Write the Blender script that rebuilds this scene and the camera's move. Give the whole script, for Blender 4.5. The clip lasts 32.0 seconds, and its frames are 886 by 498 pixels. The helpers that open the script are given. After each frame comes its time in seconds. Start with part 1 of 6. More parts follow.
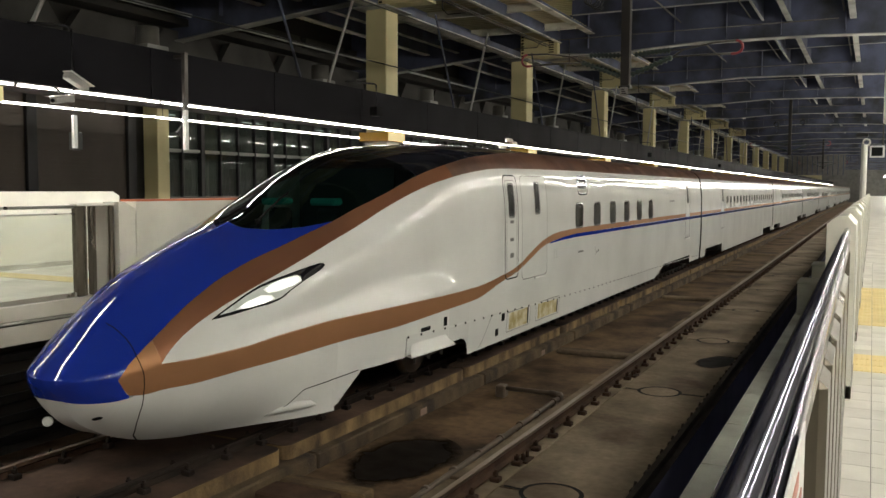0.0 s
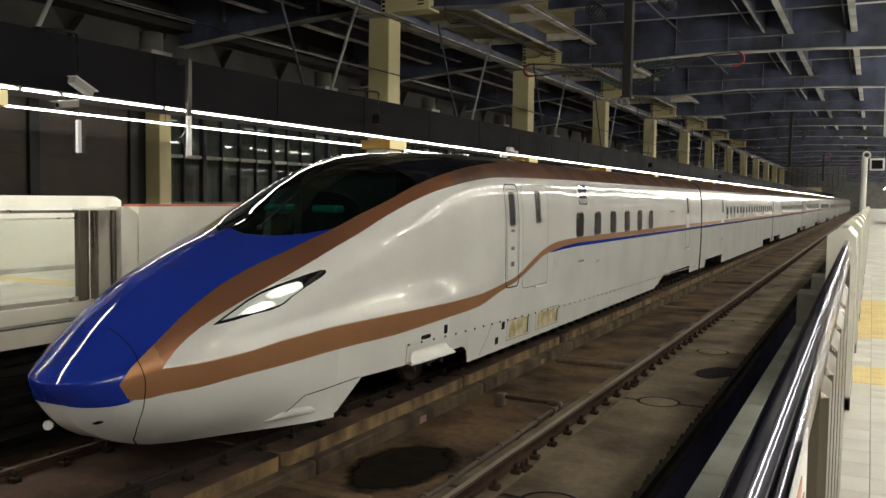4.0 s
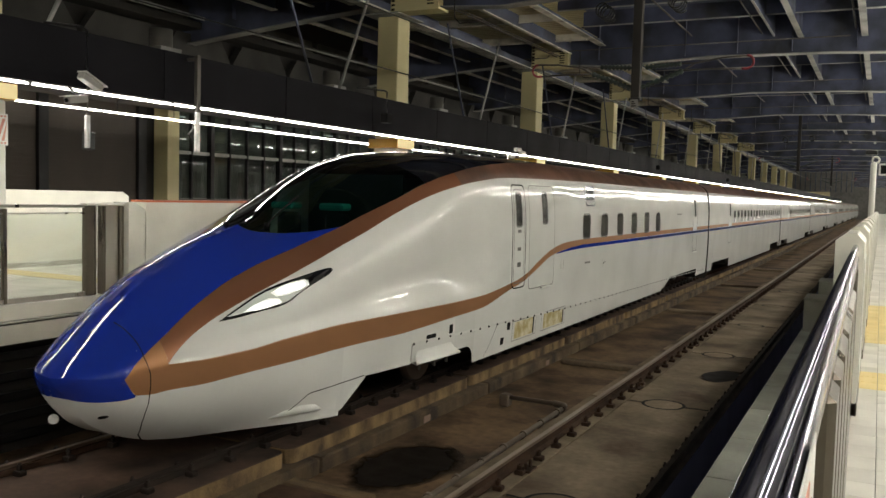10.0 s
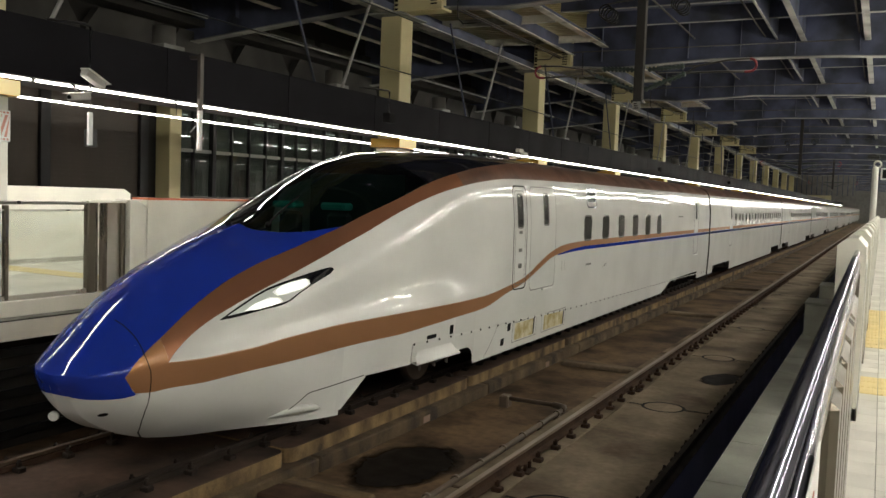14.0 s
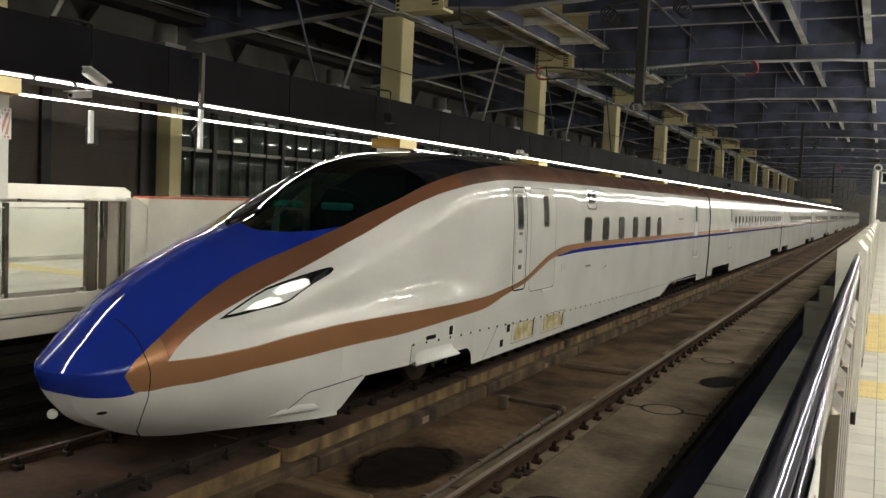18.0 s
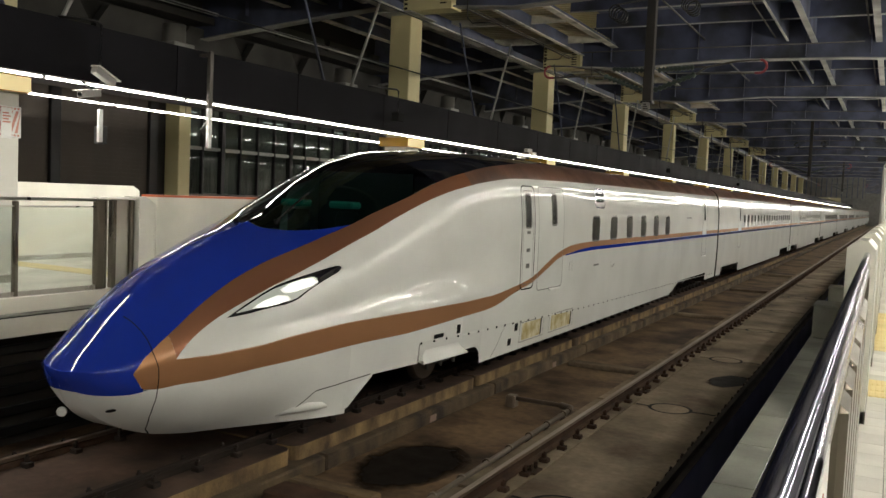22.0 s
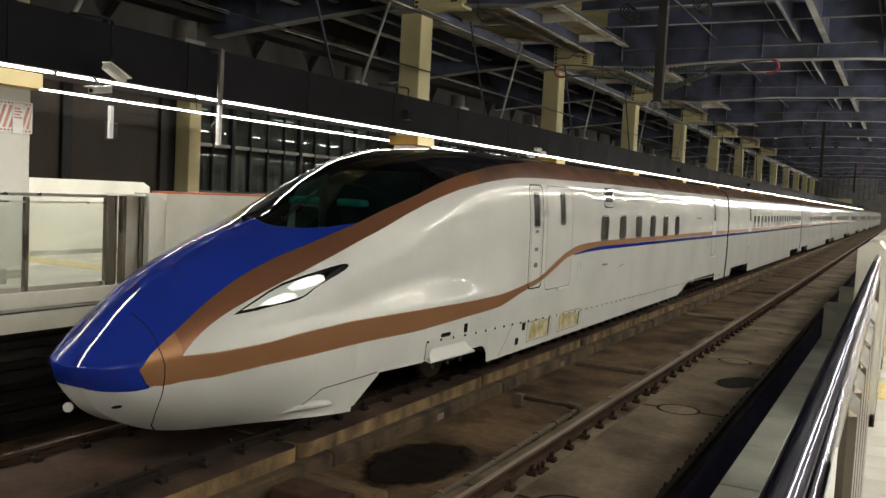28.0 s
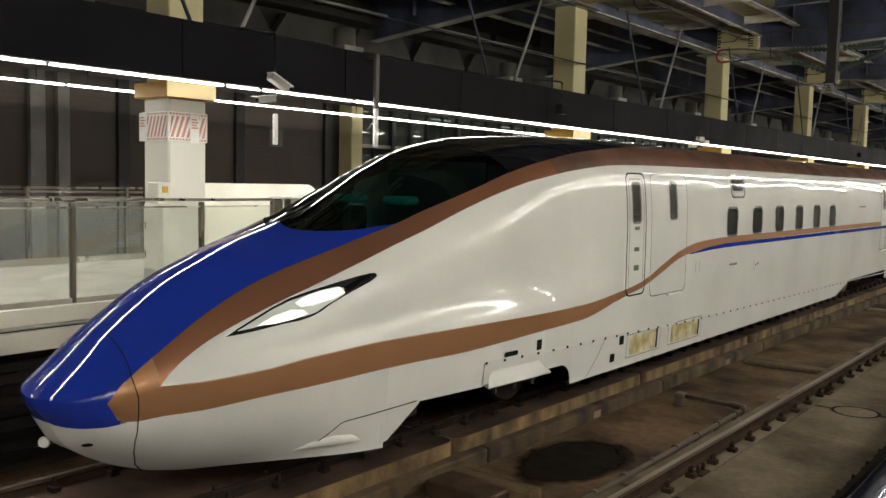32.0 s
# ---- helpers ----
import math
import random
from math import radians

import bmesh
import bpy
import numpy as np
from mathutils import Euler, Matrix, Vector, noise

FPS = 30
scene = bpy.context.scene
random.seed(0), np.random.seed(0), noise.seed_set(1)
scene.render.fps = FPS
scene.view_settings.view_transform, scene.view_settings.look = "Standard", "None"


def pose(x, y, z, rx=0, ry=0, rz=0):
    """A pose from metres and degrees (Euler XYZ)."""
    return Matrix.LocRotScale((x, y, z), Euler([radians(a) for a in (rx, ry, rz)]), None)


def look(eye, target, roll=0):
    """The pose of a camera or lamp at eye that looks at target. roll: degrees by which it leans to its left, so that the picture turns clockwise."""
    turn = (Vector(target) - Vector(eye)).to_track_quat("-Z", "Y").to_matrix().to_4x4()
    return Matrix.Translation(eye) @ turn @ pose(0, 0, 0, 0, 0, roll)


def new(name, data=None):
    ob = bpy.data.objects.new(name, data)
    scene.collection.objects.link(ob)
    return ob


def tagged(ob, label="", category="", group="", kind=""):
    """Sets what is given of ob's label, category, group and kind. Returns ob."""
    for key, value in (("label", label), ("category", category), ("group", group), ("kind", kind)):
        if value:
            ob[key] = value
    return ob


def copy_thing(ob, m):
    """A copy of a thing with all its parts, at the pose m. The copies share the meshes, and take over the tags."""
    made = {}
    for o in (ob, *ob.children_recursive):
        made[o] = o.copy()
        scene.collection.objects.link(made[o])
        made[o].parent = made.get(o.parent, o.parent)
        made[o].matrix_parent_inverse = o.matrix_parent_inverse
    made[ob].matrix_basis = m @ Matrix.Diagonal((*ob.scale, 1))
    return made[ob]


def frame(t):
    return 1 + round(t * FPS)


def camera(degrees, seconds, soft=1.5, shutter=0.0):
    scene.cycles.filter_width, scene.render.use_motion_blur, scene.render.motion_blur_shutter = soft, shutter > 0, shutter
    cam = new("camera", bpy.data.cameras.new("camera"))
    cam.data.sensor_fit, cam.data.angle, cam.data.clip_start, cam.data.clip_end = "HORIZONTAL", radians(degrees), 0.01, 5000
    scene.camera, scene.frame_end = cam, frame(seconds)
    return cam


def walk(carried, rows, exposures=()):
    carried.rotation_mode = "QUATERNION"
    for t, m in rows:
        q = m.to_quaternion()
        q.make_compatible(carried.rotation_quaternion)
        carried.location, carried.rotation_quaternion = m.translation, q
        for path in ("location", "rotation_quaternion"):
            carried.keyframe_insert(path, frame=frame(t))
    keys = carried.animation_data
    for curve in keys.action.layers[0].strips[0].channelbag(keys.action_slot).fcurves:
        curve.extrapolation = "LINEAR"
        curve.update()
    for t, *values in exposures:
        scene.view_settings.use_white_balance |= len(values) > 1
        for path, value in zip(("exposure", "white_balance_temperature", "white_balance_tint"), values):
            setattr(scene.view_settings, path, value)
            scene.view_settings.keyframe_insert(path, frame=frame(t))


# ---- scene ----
import functools

cam = camera(54.57, 32.0, soft=1.5)
# seconds, eye, then yaw to the left of +y, pitch and roll in degrees
PATH = (
    (0, 7.208, 0.038, 2.908, 26.52, -4.06, 0.25),
    (0.5, 7.215, 0.010, 2.914, 26.22, -4.04, 0.38),
    (1, 7.205, 0.015, 2.912, 26.41, -3.93, 0.41),
    (1.5, 7.211, 0.015, 2.902, 27.05, -3.74, 0.39),
    (2, 7.212, 0.009, 2.903, 26.93, -3.73, 0.46),
    (2.5, 7.212, 0.007, 2.902, 26.61, -3.61, 0.58),
    (3, 7.203, -0.014, 2.901, 26.52, -3.51, 0.66),
    (3.5, 7.205, -0.003, 2.908, 26.50, -3.51, 0.75),
    (5.5, 7.198, -0.002, 2.905, 26.48, -3.49, 1.02),
    (6, 7.202, -0.001, 2.908, 26.50, -3.50, 1.09),
    (6.5, 7.207, -0.004, 2.906, 26.74, -3.49, 1.13),
    (7, 7.197, 0.001, 2.900, 26.86, -3.48, 1.15),
    (7.5, 7.206, -0.005, 2.908, 26.90, -3.53, 1.24),
    (8, 7.201, -0.001, 2.907, 26.89, -3.53, 1.31),
    (8.5, 7.197, 0.003, 2.902, 26.88, -3.54, 1.37),
    (9, 7.198, -0.001, 2.906, 26.88, -3.55, 1.44),
    (9.5, 7.199, 0.000, 2.908, 26.87, -3.57, 1.49),
    (10, 7.199, -0.000, 2.906, 26.91, -3.54, 1.57),
    (10.5, 7.194, 0.004, 2.904, 26.90, -3.54, 1.59),
    (11, 7.201, -0.001, 2.904, 26.93, -3.54, 1.69),
    (11.5, 7.199, 0.001, 2.901, 26.97, -3.54, 1.78),
    (12, 7.195, -0.016, 2.914, 27.29, -3.56, 1.90),
    (12.5, 7.202, -0.010, 2.917, 27.74, -3.53, 1.94),
    (13, 7.187, 0.003, 2.910, 27.80, -3.55, 1.94),
    (13.5, 7.184, 0.000, 2.906, 27.69, -3.55, 2.04),
    (14, 7.191, -0.004, 2.915, 26.95, -3.55, 2.12),
    (14.5, 7.185, -0.004, 2.912, 26.75, -3.48, 2.23),
    (16.5, 7.188, 0.003, 2.908, 26.87, -3.46, 2.25),
    (17, 7.185, -0.004, 2.909, 26.86, -3.48, 2.34),
    (17.5, 7.184, -0.004, 2.914, 26.86, -3.50, 2.45),
    (18, 7.187, -0.007, 2.916, 26.93, -3.51, 2.53),
    (18.5, 7.186, -0.008, 2.913, 27.05, -3.52, 2.50),
    (19, 7.188, -0.003, 2.912, 27.16, -3.53, 2.52),
    (19.5, 7.187, -0.002, 2.914, 27.22, -3.56, 2.51),
    (20, 7.188, -0.008, 2.918, 27.25, -3.57, 2.56),
    (20.5, 7.178, -0.006, 2.916, 27.27, -3.58, 2.63),
    (21, 7.188, -0.011, 2.913, 27.31, -3.58, 2.69),
    (21.5, 7.183, -0.004, 2.914, 27.40, -3.61, 2.51),
    (22, 7.188, -0.007, 2.914, 27.45, -3.61, 2.55),
    (22.5, 7.183, -0.004, 2.918, 27.46, -3.63, 2.67),
    (23, 7.185, -0.003, 2.916, 27.49, -3.63, 2.74),
    (23.5, 7.185, -0.004, 2.913, 27.54, -3.63, 2.80),
    (24, 7.185, -0.004, 2.913, 27.62, -3.65, 2.86),
    (24.5, 7.181, -0.006, 2.912, 27.62, -3.65, 2.90),
    (25, 7.185, -0.004, 2.911, 27.65, -3.66, 2.99),
    (25.5, 7.184, -0.002, 2.910, 27.67, -3.66, 3.05),
    (27.5, 7.186, -0.010, 2.915, 27.88, -3.72, 2.99),
    (28, 7.190, 0.002, 2.914, 28.05, -3.74, 2.94),
    (28.5, 7.190, -0.006, 2.915, 28.14, -3.74, 2.93),
    (29, 7.191, 0.000, 2.915, 29.78, -3.82, 2.27),
    (29.5, 7.258, 0.020, 2.944, 32.66, -4.01, 1.35),
    (30, 7.300, 0.028, 2.944, 32.87, -4.03, 1.40),
    (30.5, 7.299, 0.027, 2.954, 33.81, -4.17, 1.46),
    (31, 7.285, 0.055, 2.943, 35.47, -4.27, 1.36),
    (31.5, 7.295, 0.059, 2.938, 36.33, -4.31, 1.39),
    (32, 7.302, 0.050, 2.946, 38.79, -4.49, 1.32),
)


def path_rows():
    rows = []
    for t, x, y, z, yaw, pitch, roll in PATH:
        ya, pi = radians(yaw), radians(pitch)
        ahead = Vector((-math.sin(ya) * math.cos(pi), math.cos(ya) * math.cos(pi), math.sin(pi)))
        eye = Vector((x, y, z))
        rows.append((t, look(eye, eye + 10 * ahead, roll)))
    return rows


walk(cam, path_rows(), exposures=((0, 0.03, 6500, 10), (2, 0.09, 6500, 10), (3, 0.0, 6500, 10), (7, 0.0, 6500, 10), (26, 0.0, 6500, 10), (28, 0.05, 6500, 10), (29, 0.25, 6500, 10), (30, 0.35, 6500, 10), (31, 0.27, 6500, 10), (32, 0.18, 6500, 10)))

# ---- light: an indoor station at night, lit by its platform tubes ----
world = bpy.data.worlds.new("night")
world.use_nodes = True
world.node_tree.nodes["Background"].inputs["Color"].default_value = (0.02, 0.025, 0.035, 1)
world.node_tree.nodes["Background"].inputs["Strength"].default_value = 0.05
scene.world = world
TUBE_POWER = 78.0


# ---- materials ----
def nodes_of(name):
    m = bpy.data.materials.new(name)
    m.use_nodes = True
    nt = m.node_tree
    return m, nt, nt.nodes["Principled BSDF"]


def surface(name, base, rough=0.6, metal=0.0, stain=None, stain_amount=0.5, grain=0.15, scale=1.5, fine=40.0, bump=0.15,
            coat=0.0, per_piece=0.0, stretch=(1, 1, 1), rough_var=0.12, spec=0.5, edge=(0.38, 0.68)):
    """A worn surface: large stains, fine grain, bump, roughness variation and a shade of its own for each piece."""
    m, nt, b = nodes_of(name)
    n, l = nt.nodes, nt.links
    tc, mp = n.new("ShaderNodeTexCoord"), n.new("ShaderNodeMapping")
    mp.inputs["Scale"].default_value = stretch
    info = n.new("ShaderNodeObjectInfo")
    shift = n.new("ShaderNodeVectorMath")
    shift.operation = "MULTIPLY_ADD"
    rnd = n.new("ShaderNodeCombineXYZ")
    for k in range(3):
        l.new(info.outputs["Random"], rnd.inputs[k])
    l.new(rnd.outputs[0], shift.inputs[0])
    shift.inputs[1].default_value = (17.0, 31.0, 11.0)
    l.new(tc.outputs["Object"], mp.inputs["Vector"])
    l.new(mp.outputs[0], shift.inputs[2])
    big, small = n.new("ShaderNodeTexNoise"), n.new("ShaderNodeTexNoise")
    big.inputs["Scale"].default_value, small.inputs["Scale"].default_value = scale, fine
    big.inputs["Detail"].default_value, small.inputs["Detail"].default_value = 8, 8
    for t in (big, small):
        l.new(shift.outputs[0], t.inputs["Vector"])
    ramp = n.new("ShaderNodeValToRGB")
    ramp.color_ramp.elements[0].position, ramp.color_ramp.elements[1].position = edge
    l.new(big.outputs["Fac"], ramp.inputs["Fac"])
    mix = n.new("ShaderNodeMix")
    mix.data_type = "RGBA"
    st = stain or tuple(c * 0.55 for c in base)
    mix.inputs["A"].default_value = (*base, 1)
    mix.inputs["B"].default_value = (*(base[k] + (st[k] - base[k]) * stain_amount for k in range(3)), 1)
    l.new(ramp.outputs["Color"], mix.inputs["Factor"])
    hsv = n.new("ShaderNodeHueSaturation")
    val = n.new("ShaderNodeMath")
    val.operation = "MULTIPLY_ADD"
    l.new(small.outputs["Fac"], val.inputs[0])
    val.inputs[1].default_value, val.inputs[2].default_value = 2 * grain, 1 - grain
    val2 = n.new("ShaderNodeMath")
    val2.operation = "MULTIPLY_ADD"
    l.new(info.outputs["Random"], val2.inputs[0])
    val2.inputs[1].default_value = per_piece
    l.new(val.outputs[0], val2.inputs[2])
    l.new(val2.outputs[0], hsv.inputs["Value"])
    l.new(mix.outputs["Result"], hsv.inputs["Color"])
    l.new(hsv.outputs[0], b.inputs["Base Color"])
    rr = n.new("ShaderNodeMath")
    rr.operation = "MULTIPLY_ADD"
    l.new(big.outputs["Fac"], rr.inputs[0])
    rr.inputs[1].default_value, rr.inputs[2].default_value = rough_var * 2, max(rough - rough_var, 0.02)
    l.new(rr.outputs[0], b.inputs["Roughness"])
    b.inputs["Metallic"].default_value = metal
    b.inputs["Specular IOR Level"].default_value = spec
    if coat:
        b.inputs["Coat Weight"].default_value, b.inputs["Coat Roughness"].default_value = coat, 0.05
    if bump:
        bp = n.new("ShaderNodeBump")
        bp.inputs["Strength"].default_value, bp.inputs["Distance"].default_value = bump, 0.01
        l.new(small.outputs["Fac"], bp.inputs["Height"])
        l.new(bp.outputs[0], b.inputs["Normal"])
    return m


def slatted(name, *args, **kw):
    """A surface ribbed by narrow level slats."""
    m = surface(name, *args, **kw)
    n, l, b = m.node_tree.nodes, m.node_tree.links, m.node_tree.nodes["Principled BSDF"]
    tc, wv, bp = n.new("ShaderNodeTexCoord"), n.new("ShaderNodeTexWave"), n.new("ShaderNodeBump")
    wv.bands_direction, wv.wave_profile = "Z", "SAW"
    wv.inputs["Scale"].default_value = 2.6
    bp.inputs["Strength"].default_value, bp.inputs["Distance"].default_value = 0.7, 0.02
    l.new(tc.outputs["Object"], wv.inputs["Vector"])
    l.new(wv.outputs["Fac"], bp.inputs["Height"])
    l.new(bp.outputs[0], b.inputs["Normal"])
    return m


def glow(name, color, strength):
    m, nt, b = nodes_of(name)
    b.inputs["Base Color"].default_value = (*color, 1)
    b.inputs["Emission Color"].default_value = (*color, 1)
    b.inputs["Emission Strength"].default_value = strength
    return m


def sheet_glass(name, tint, rough=0.02, film=0.0):
    """A thin pane: a tinted view through it and a Fresnel gloss on it."""
    m, nt, b = nodes_of(name)
    n, l = nt.nodes, nt.links
    see, gloss, mix, fr = n.new("ShaderNodeBsdfTransparent"), n.new("ShaderNodeBsdfGlossy"), n.new("ShaderNodeMixShader"), n.new("ShaderNodeLayerWeight")
    power, rise = n.new("ShaderNodeMath"), n.new("ShaderNodeMath")
    power.operation, rise.operation = "POWER", "MULTIPLY_ADD"
    power.inputs[1].default_value, rise.inputs[1].default_value, rise.inputs[2].default_value = 5.0, 0.96, 0.04
    see.inputs["Color"].default_value = (*tint, 1)
    gloss.inputs["Roughness"].default_value = rough
    l.new(fr.outputs["Facing"], power.inputs[0])
    l.new(power.outputs[0], rise.inputs[0])
    l.new(rise.outputs[0], mix.inputs[0])
    l.new(see.outputs[0], mix.inputs[1])
    l.new(gloss.outputs[0], mix.inputs[2])
    if film:
        dirt, top = n.new("ShaderNodeBsdfDiffuse"), n.new("ShaderNodeMixShader")
        dirt.inputs["Color"].default_value = (0.75, 0.77, 0.72, 1)
        top.inputs[0].default_value = film
        l.new(mix.outputs[0], top.inputs[1])
        l.new(dirt.outputs[0], top.inputs[2])
        mix = top
    l.new(mix.outputs[0], n["Material Output"].inputs["Surface"])
    return m


def soft_stain(name, base, rough):
    """A dark patch with a soft, uneven rim."""
    m = surface(name, base, rough, 0, tuple(c * 0.5 for c in base), 0.6, 0.3, 4, 50, 0.1, spec=0.05)
    nt = m.node_tree
    n, l, b = nt.nodes, nt.links, nt.nodes["Principled BSDF"]
    tc, mp, gr, ns, add, ramp = (n.new("ShaderNode" + k) for k in ("TexCoord", "Mapping", "TexGradient", "TexNoise", "Math", "ValToRGB"))
    gr.gradient_type = "SPHERICAL"
    mp.inputs["Location"].default_value, mp.inputs["Scale"].default_value = (-1, -1, 0), (2, 2, 0)
    ns.inputs["Scale"].default_value = 3.0
    add.operation = "MULTIPLY_ADD"
    add.inputs[1].default_value = 0.5
    l.new(tc.outputs["Generated"], mp.inputs["Vector"])
    l.new(mp.outputs[0], gr.inputs["Vector"])
    l.new(tc.outputs["Object"], ns.inputs["Vector"])
    l.new(ns.outputs["Fac"], add.inputs[0])
    l.new(gr.outputs["Fac"], add.inputs[2])
    ramp.color_ramp.elements[0].position, ramp.color_ramp.elements[1].position = 0.30, 0.55
    l.new(add.outputs[0], ramp.inputs["Fac"])
    l.new(ramp.outputs["Color"], b.inputs["Alpha"])
    return m


def paint(name, base, rough=0.45, coat=1.0, wave=0.002, wave_scale=1.6, wave_stretch=(1, 1, 1)):
    """Glossy train paint: a clear coat over a slightly uneven skin with faint grime."""
    m = surface(name, base, rough, 0.0, tuple(c * 0.8 for c in base), 0.5, 0.02, 0.7, 25, 0.0, coat, rough_var=0.05, spec=0.0)
    nt = m.node_tree
    n, l, b = nt.nodes, nt.links, nt.nodes["Principled BSDF"]
    tc, wv, bp, mp = n.new("ShaderNodeTexCoord"), n.new("ShaderNodeTexNoise"), n.new("ShaderNodeBump"), n.new("ShaderNodeMapping")
    mp.inputs["Scale"].default_value = wave_stretch
    wv.inputs["Scale"].default_value, wv.inputs["Detail"].default_value = wave_scale, 0
    bp.inputs["Strength"].default_value, bp.inputs["Distance"].default_value = 1.0, wave
    l.new(tc.outputs["Object"], mp.inputs["Vector"])
    l.new(mp.outputs[0], wv.inputs["Vector"])
    l.new(wv.outputs["Fac"], bp.inputs["Height"])
    l.new(bp.outputs[0], b.inputs["Normal"])
    l.new(bp.outputs[0], b.inputs["Coat Normal"])
    return m


WHITE = paint("ivory_paint", (0.72, 0.725, 0.70), coat=0.65, wave=0.0012)
PANELWHITE = paint("ivory_panel_paint", (0.72, 0.725, 0.70), coat=0.75, wave=0.016, wave_scale=1.5, wave_stretch=(1, 0.7, 0.8))
BLUE = paint("blue_paint", (0.013, 0.037, 0.34))
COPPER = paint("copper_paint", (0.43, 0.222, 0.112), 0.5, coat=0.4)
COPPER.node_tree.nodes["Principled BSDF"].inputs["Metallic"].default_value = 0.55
# Darker copy of the copper: the upward-facing band's shade is in its colour.
SHADEDCOPPER = paint("shaded_copper_paint", (0.31, 0.14, 0.078), 0.42, coat=0.5)
SHADEDCOPPER.node_tree.nodes["Principled BSDF"].inputs["Metallic"].default_value = 0.5
# Pale copper for the highlight painted along the stripe's crease.
CREASEGLINT = paint("copper_crease_glint", (0.5, 0.3, 0.2), 0.4)
CANOPY = paint("black_paint", (0.008, 0.008, 0.010), 0.4)
ROOFPAINT = surface("roof_paint", (0.185, 0.088, 0.055), 0.35, 0, (0.02, 0.015, 0.012), 0.6, coat=0.3, bump=0.05)
SEAM = surface("black_seam", (0.012, 0.012, 0.012), 0.7, bump=0, spec=0.05)
SEAMGREY = surface("grey_seam", (0.16, 0.16, 0.15), 0.5, bump=0)
WINDGLASS = sheet_glass("tinted_windshield", (0.22, 0.36, 0.33))
DARKGLASS = surface("dark_window_glass", (0.012, 0.013, 0.014), 0.06, bump=0, rough_var=0.02)
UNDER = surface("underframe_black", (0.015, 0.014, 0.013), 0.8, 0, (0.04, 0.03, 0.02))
STEEL = surface("worn_steel", (0.32, 0.31, 0.30), 0.35, 0.9, (0.12, 0.08, 0.05), 0.5, bump=0.1)
RAILHEAD = surface("rail_head_steel", (0.40, 0.33, 0.27), 0.38, 1.0, (0.2, 0.13, 0.09), 0.8, stretch=(8, 0.3, 8), bump=0.05)
RUST = surface("rusty_steel", (0.075, 0.043, 0.028), 0.8, 0.1, (0.03, 0.018, 0.012), 0.8, 0.35, 3, 60, 0.3, spec=0.2)
SLAB = surface("track_slab_concrete", (0.255, 0.205, 0.145), 0.85, 0, (0.07, 0.05, 0.034), 0.9, 0.4, 0.7, 12, 0.4, per_piece=0.12, spec=0.2)
SLAB_DARK = surface("sooty_slab_concrete", (0.11, 0.068, 0.047), 0.75, 0, (0.016, 0.010, 0.008), 0.95, 0.4, 0.9, 14, 0.3, per_piece=0.1, spec=0.3)
YELLOWCON = surface("ochre_stained_concrete", (0.26, 0.172, 0.075), 0.85, 0, (0.045, 0.028, 0.016), 1.0, 0.45, 1.1, 26, 0.8, per_piece=0.2, stretch=(1, 2.6, 1.6), edge=(0.30, 0.66))
BEDFLOOR = surface("trackbed_floor", (0.175, 0.112, 0.062), 0.7, 0, (0.034, 0.021, 0.013), 1.0, 0.6, 1.0, 9, 0.4, spec=0.25)
LEDGECON = surface("grimy_ledge_concrete", (0.12, 0.082, 0.04), 0.85, 0, (0.024, 0.015, 0.010), 1.0, 0.45, 0.9, 26, 0.8, per_piece=0.25, stretch=(1, 2.2, 1.2), edge=(0.28, 0.66))

COPING = surface("coping_stone", (0.34, 0.345, 0.30), 0.6, 0, (0.16, 0.16, 0.14), 0.6, 0.12, 2, 60, 0.1, per_piece=0.08)
PLATTILE = surface("platform_tile", (0.66, 0.64, 0.59), 0.42, 0, (0.36, 0.34, 0.31), 0.5, 0.08, 1.5, 60, 0.05, per_piece=0.1)
GROUT = surface("tile_grout", (0.22, 0.21, 0.19), 0.9)
TACTILE = surface("yellow_tactile_tile", (0.74, 0.60, 0.26), 0.55, 0, (0.55, 0.44, 0.19), 0.5, 0.1, 3, 60, 0.1, per_piece=0.08)
GATEWHITE = surface("gate_enamel", (0.84, 0.83, 0.745), 0.35, 0, (0.5, 0.49, 0.43), 0.4, 0.04, 1.2, 40, 0.02, coat=0.2)
ORANGE = surface("orange_trim", (0.62, 0.16, 0.07), 0.4, bump=0)
CHROME = surface("polished_stainless", (0.21, 0.21, 0.26), 0.13, 1.0, (0.22, 0.22, 0.27), 0.3, 0.02, 4, 120, 0.0, rough_var=0.01)
# Navy that stands in for the deep shade beside the side platform.
NAVY = surface("navy_gutter_shade", (0.11, 0.115, 0.20), 0.7, 0, (0.07, 0.07, 0.12), 0.8, 0.12, 0.8, 30, 0.1)
STAINLESS = surface("brushed_stainless", (0.50, 0.48, 0.43), 0.3, 1.0, (0.36, 0.34, 0.3), 0.4, 0.06, 3, 150, 0.05, stretch=(1, 1, 0.2))
FENCEGLASS = sheet_glass("fence_glass", (0.92, 0.95, 0.92), film=0.06)
DUSKGLASS = sheet_glass("grey_fence_glass", (0.88, 0.90, 0.87), film=0.06)
CREAM = surface("cream_column_paint", (0.66, 0.59, 0.33), 0.55, 0, (0.55, 0.48, 0.26), 0.5, 0.06, 0.8, 40, 0.03)
COLWHITE = surface("white_column_cladding", (0.60, 0.595, 0.55), 0.4, 0, (0.6, 0.58, 0.5), 0.3, 0.04, 1, 40, 0.02)
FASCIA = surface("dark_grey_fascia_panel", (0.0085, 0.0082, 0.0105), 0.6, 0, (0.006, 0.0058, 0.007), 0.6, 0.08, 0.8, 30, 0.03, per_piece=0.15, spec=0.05)
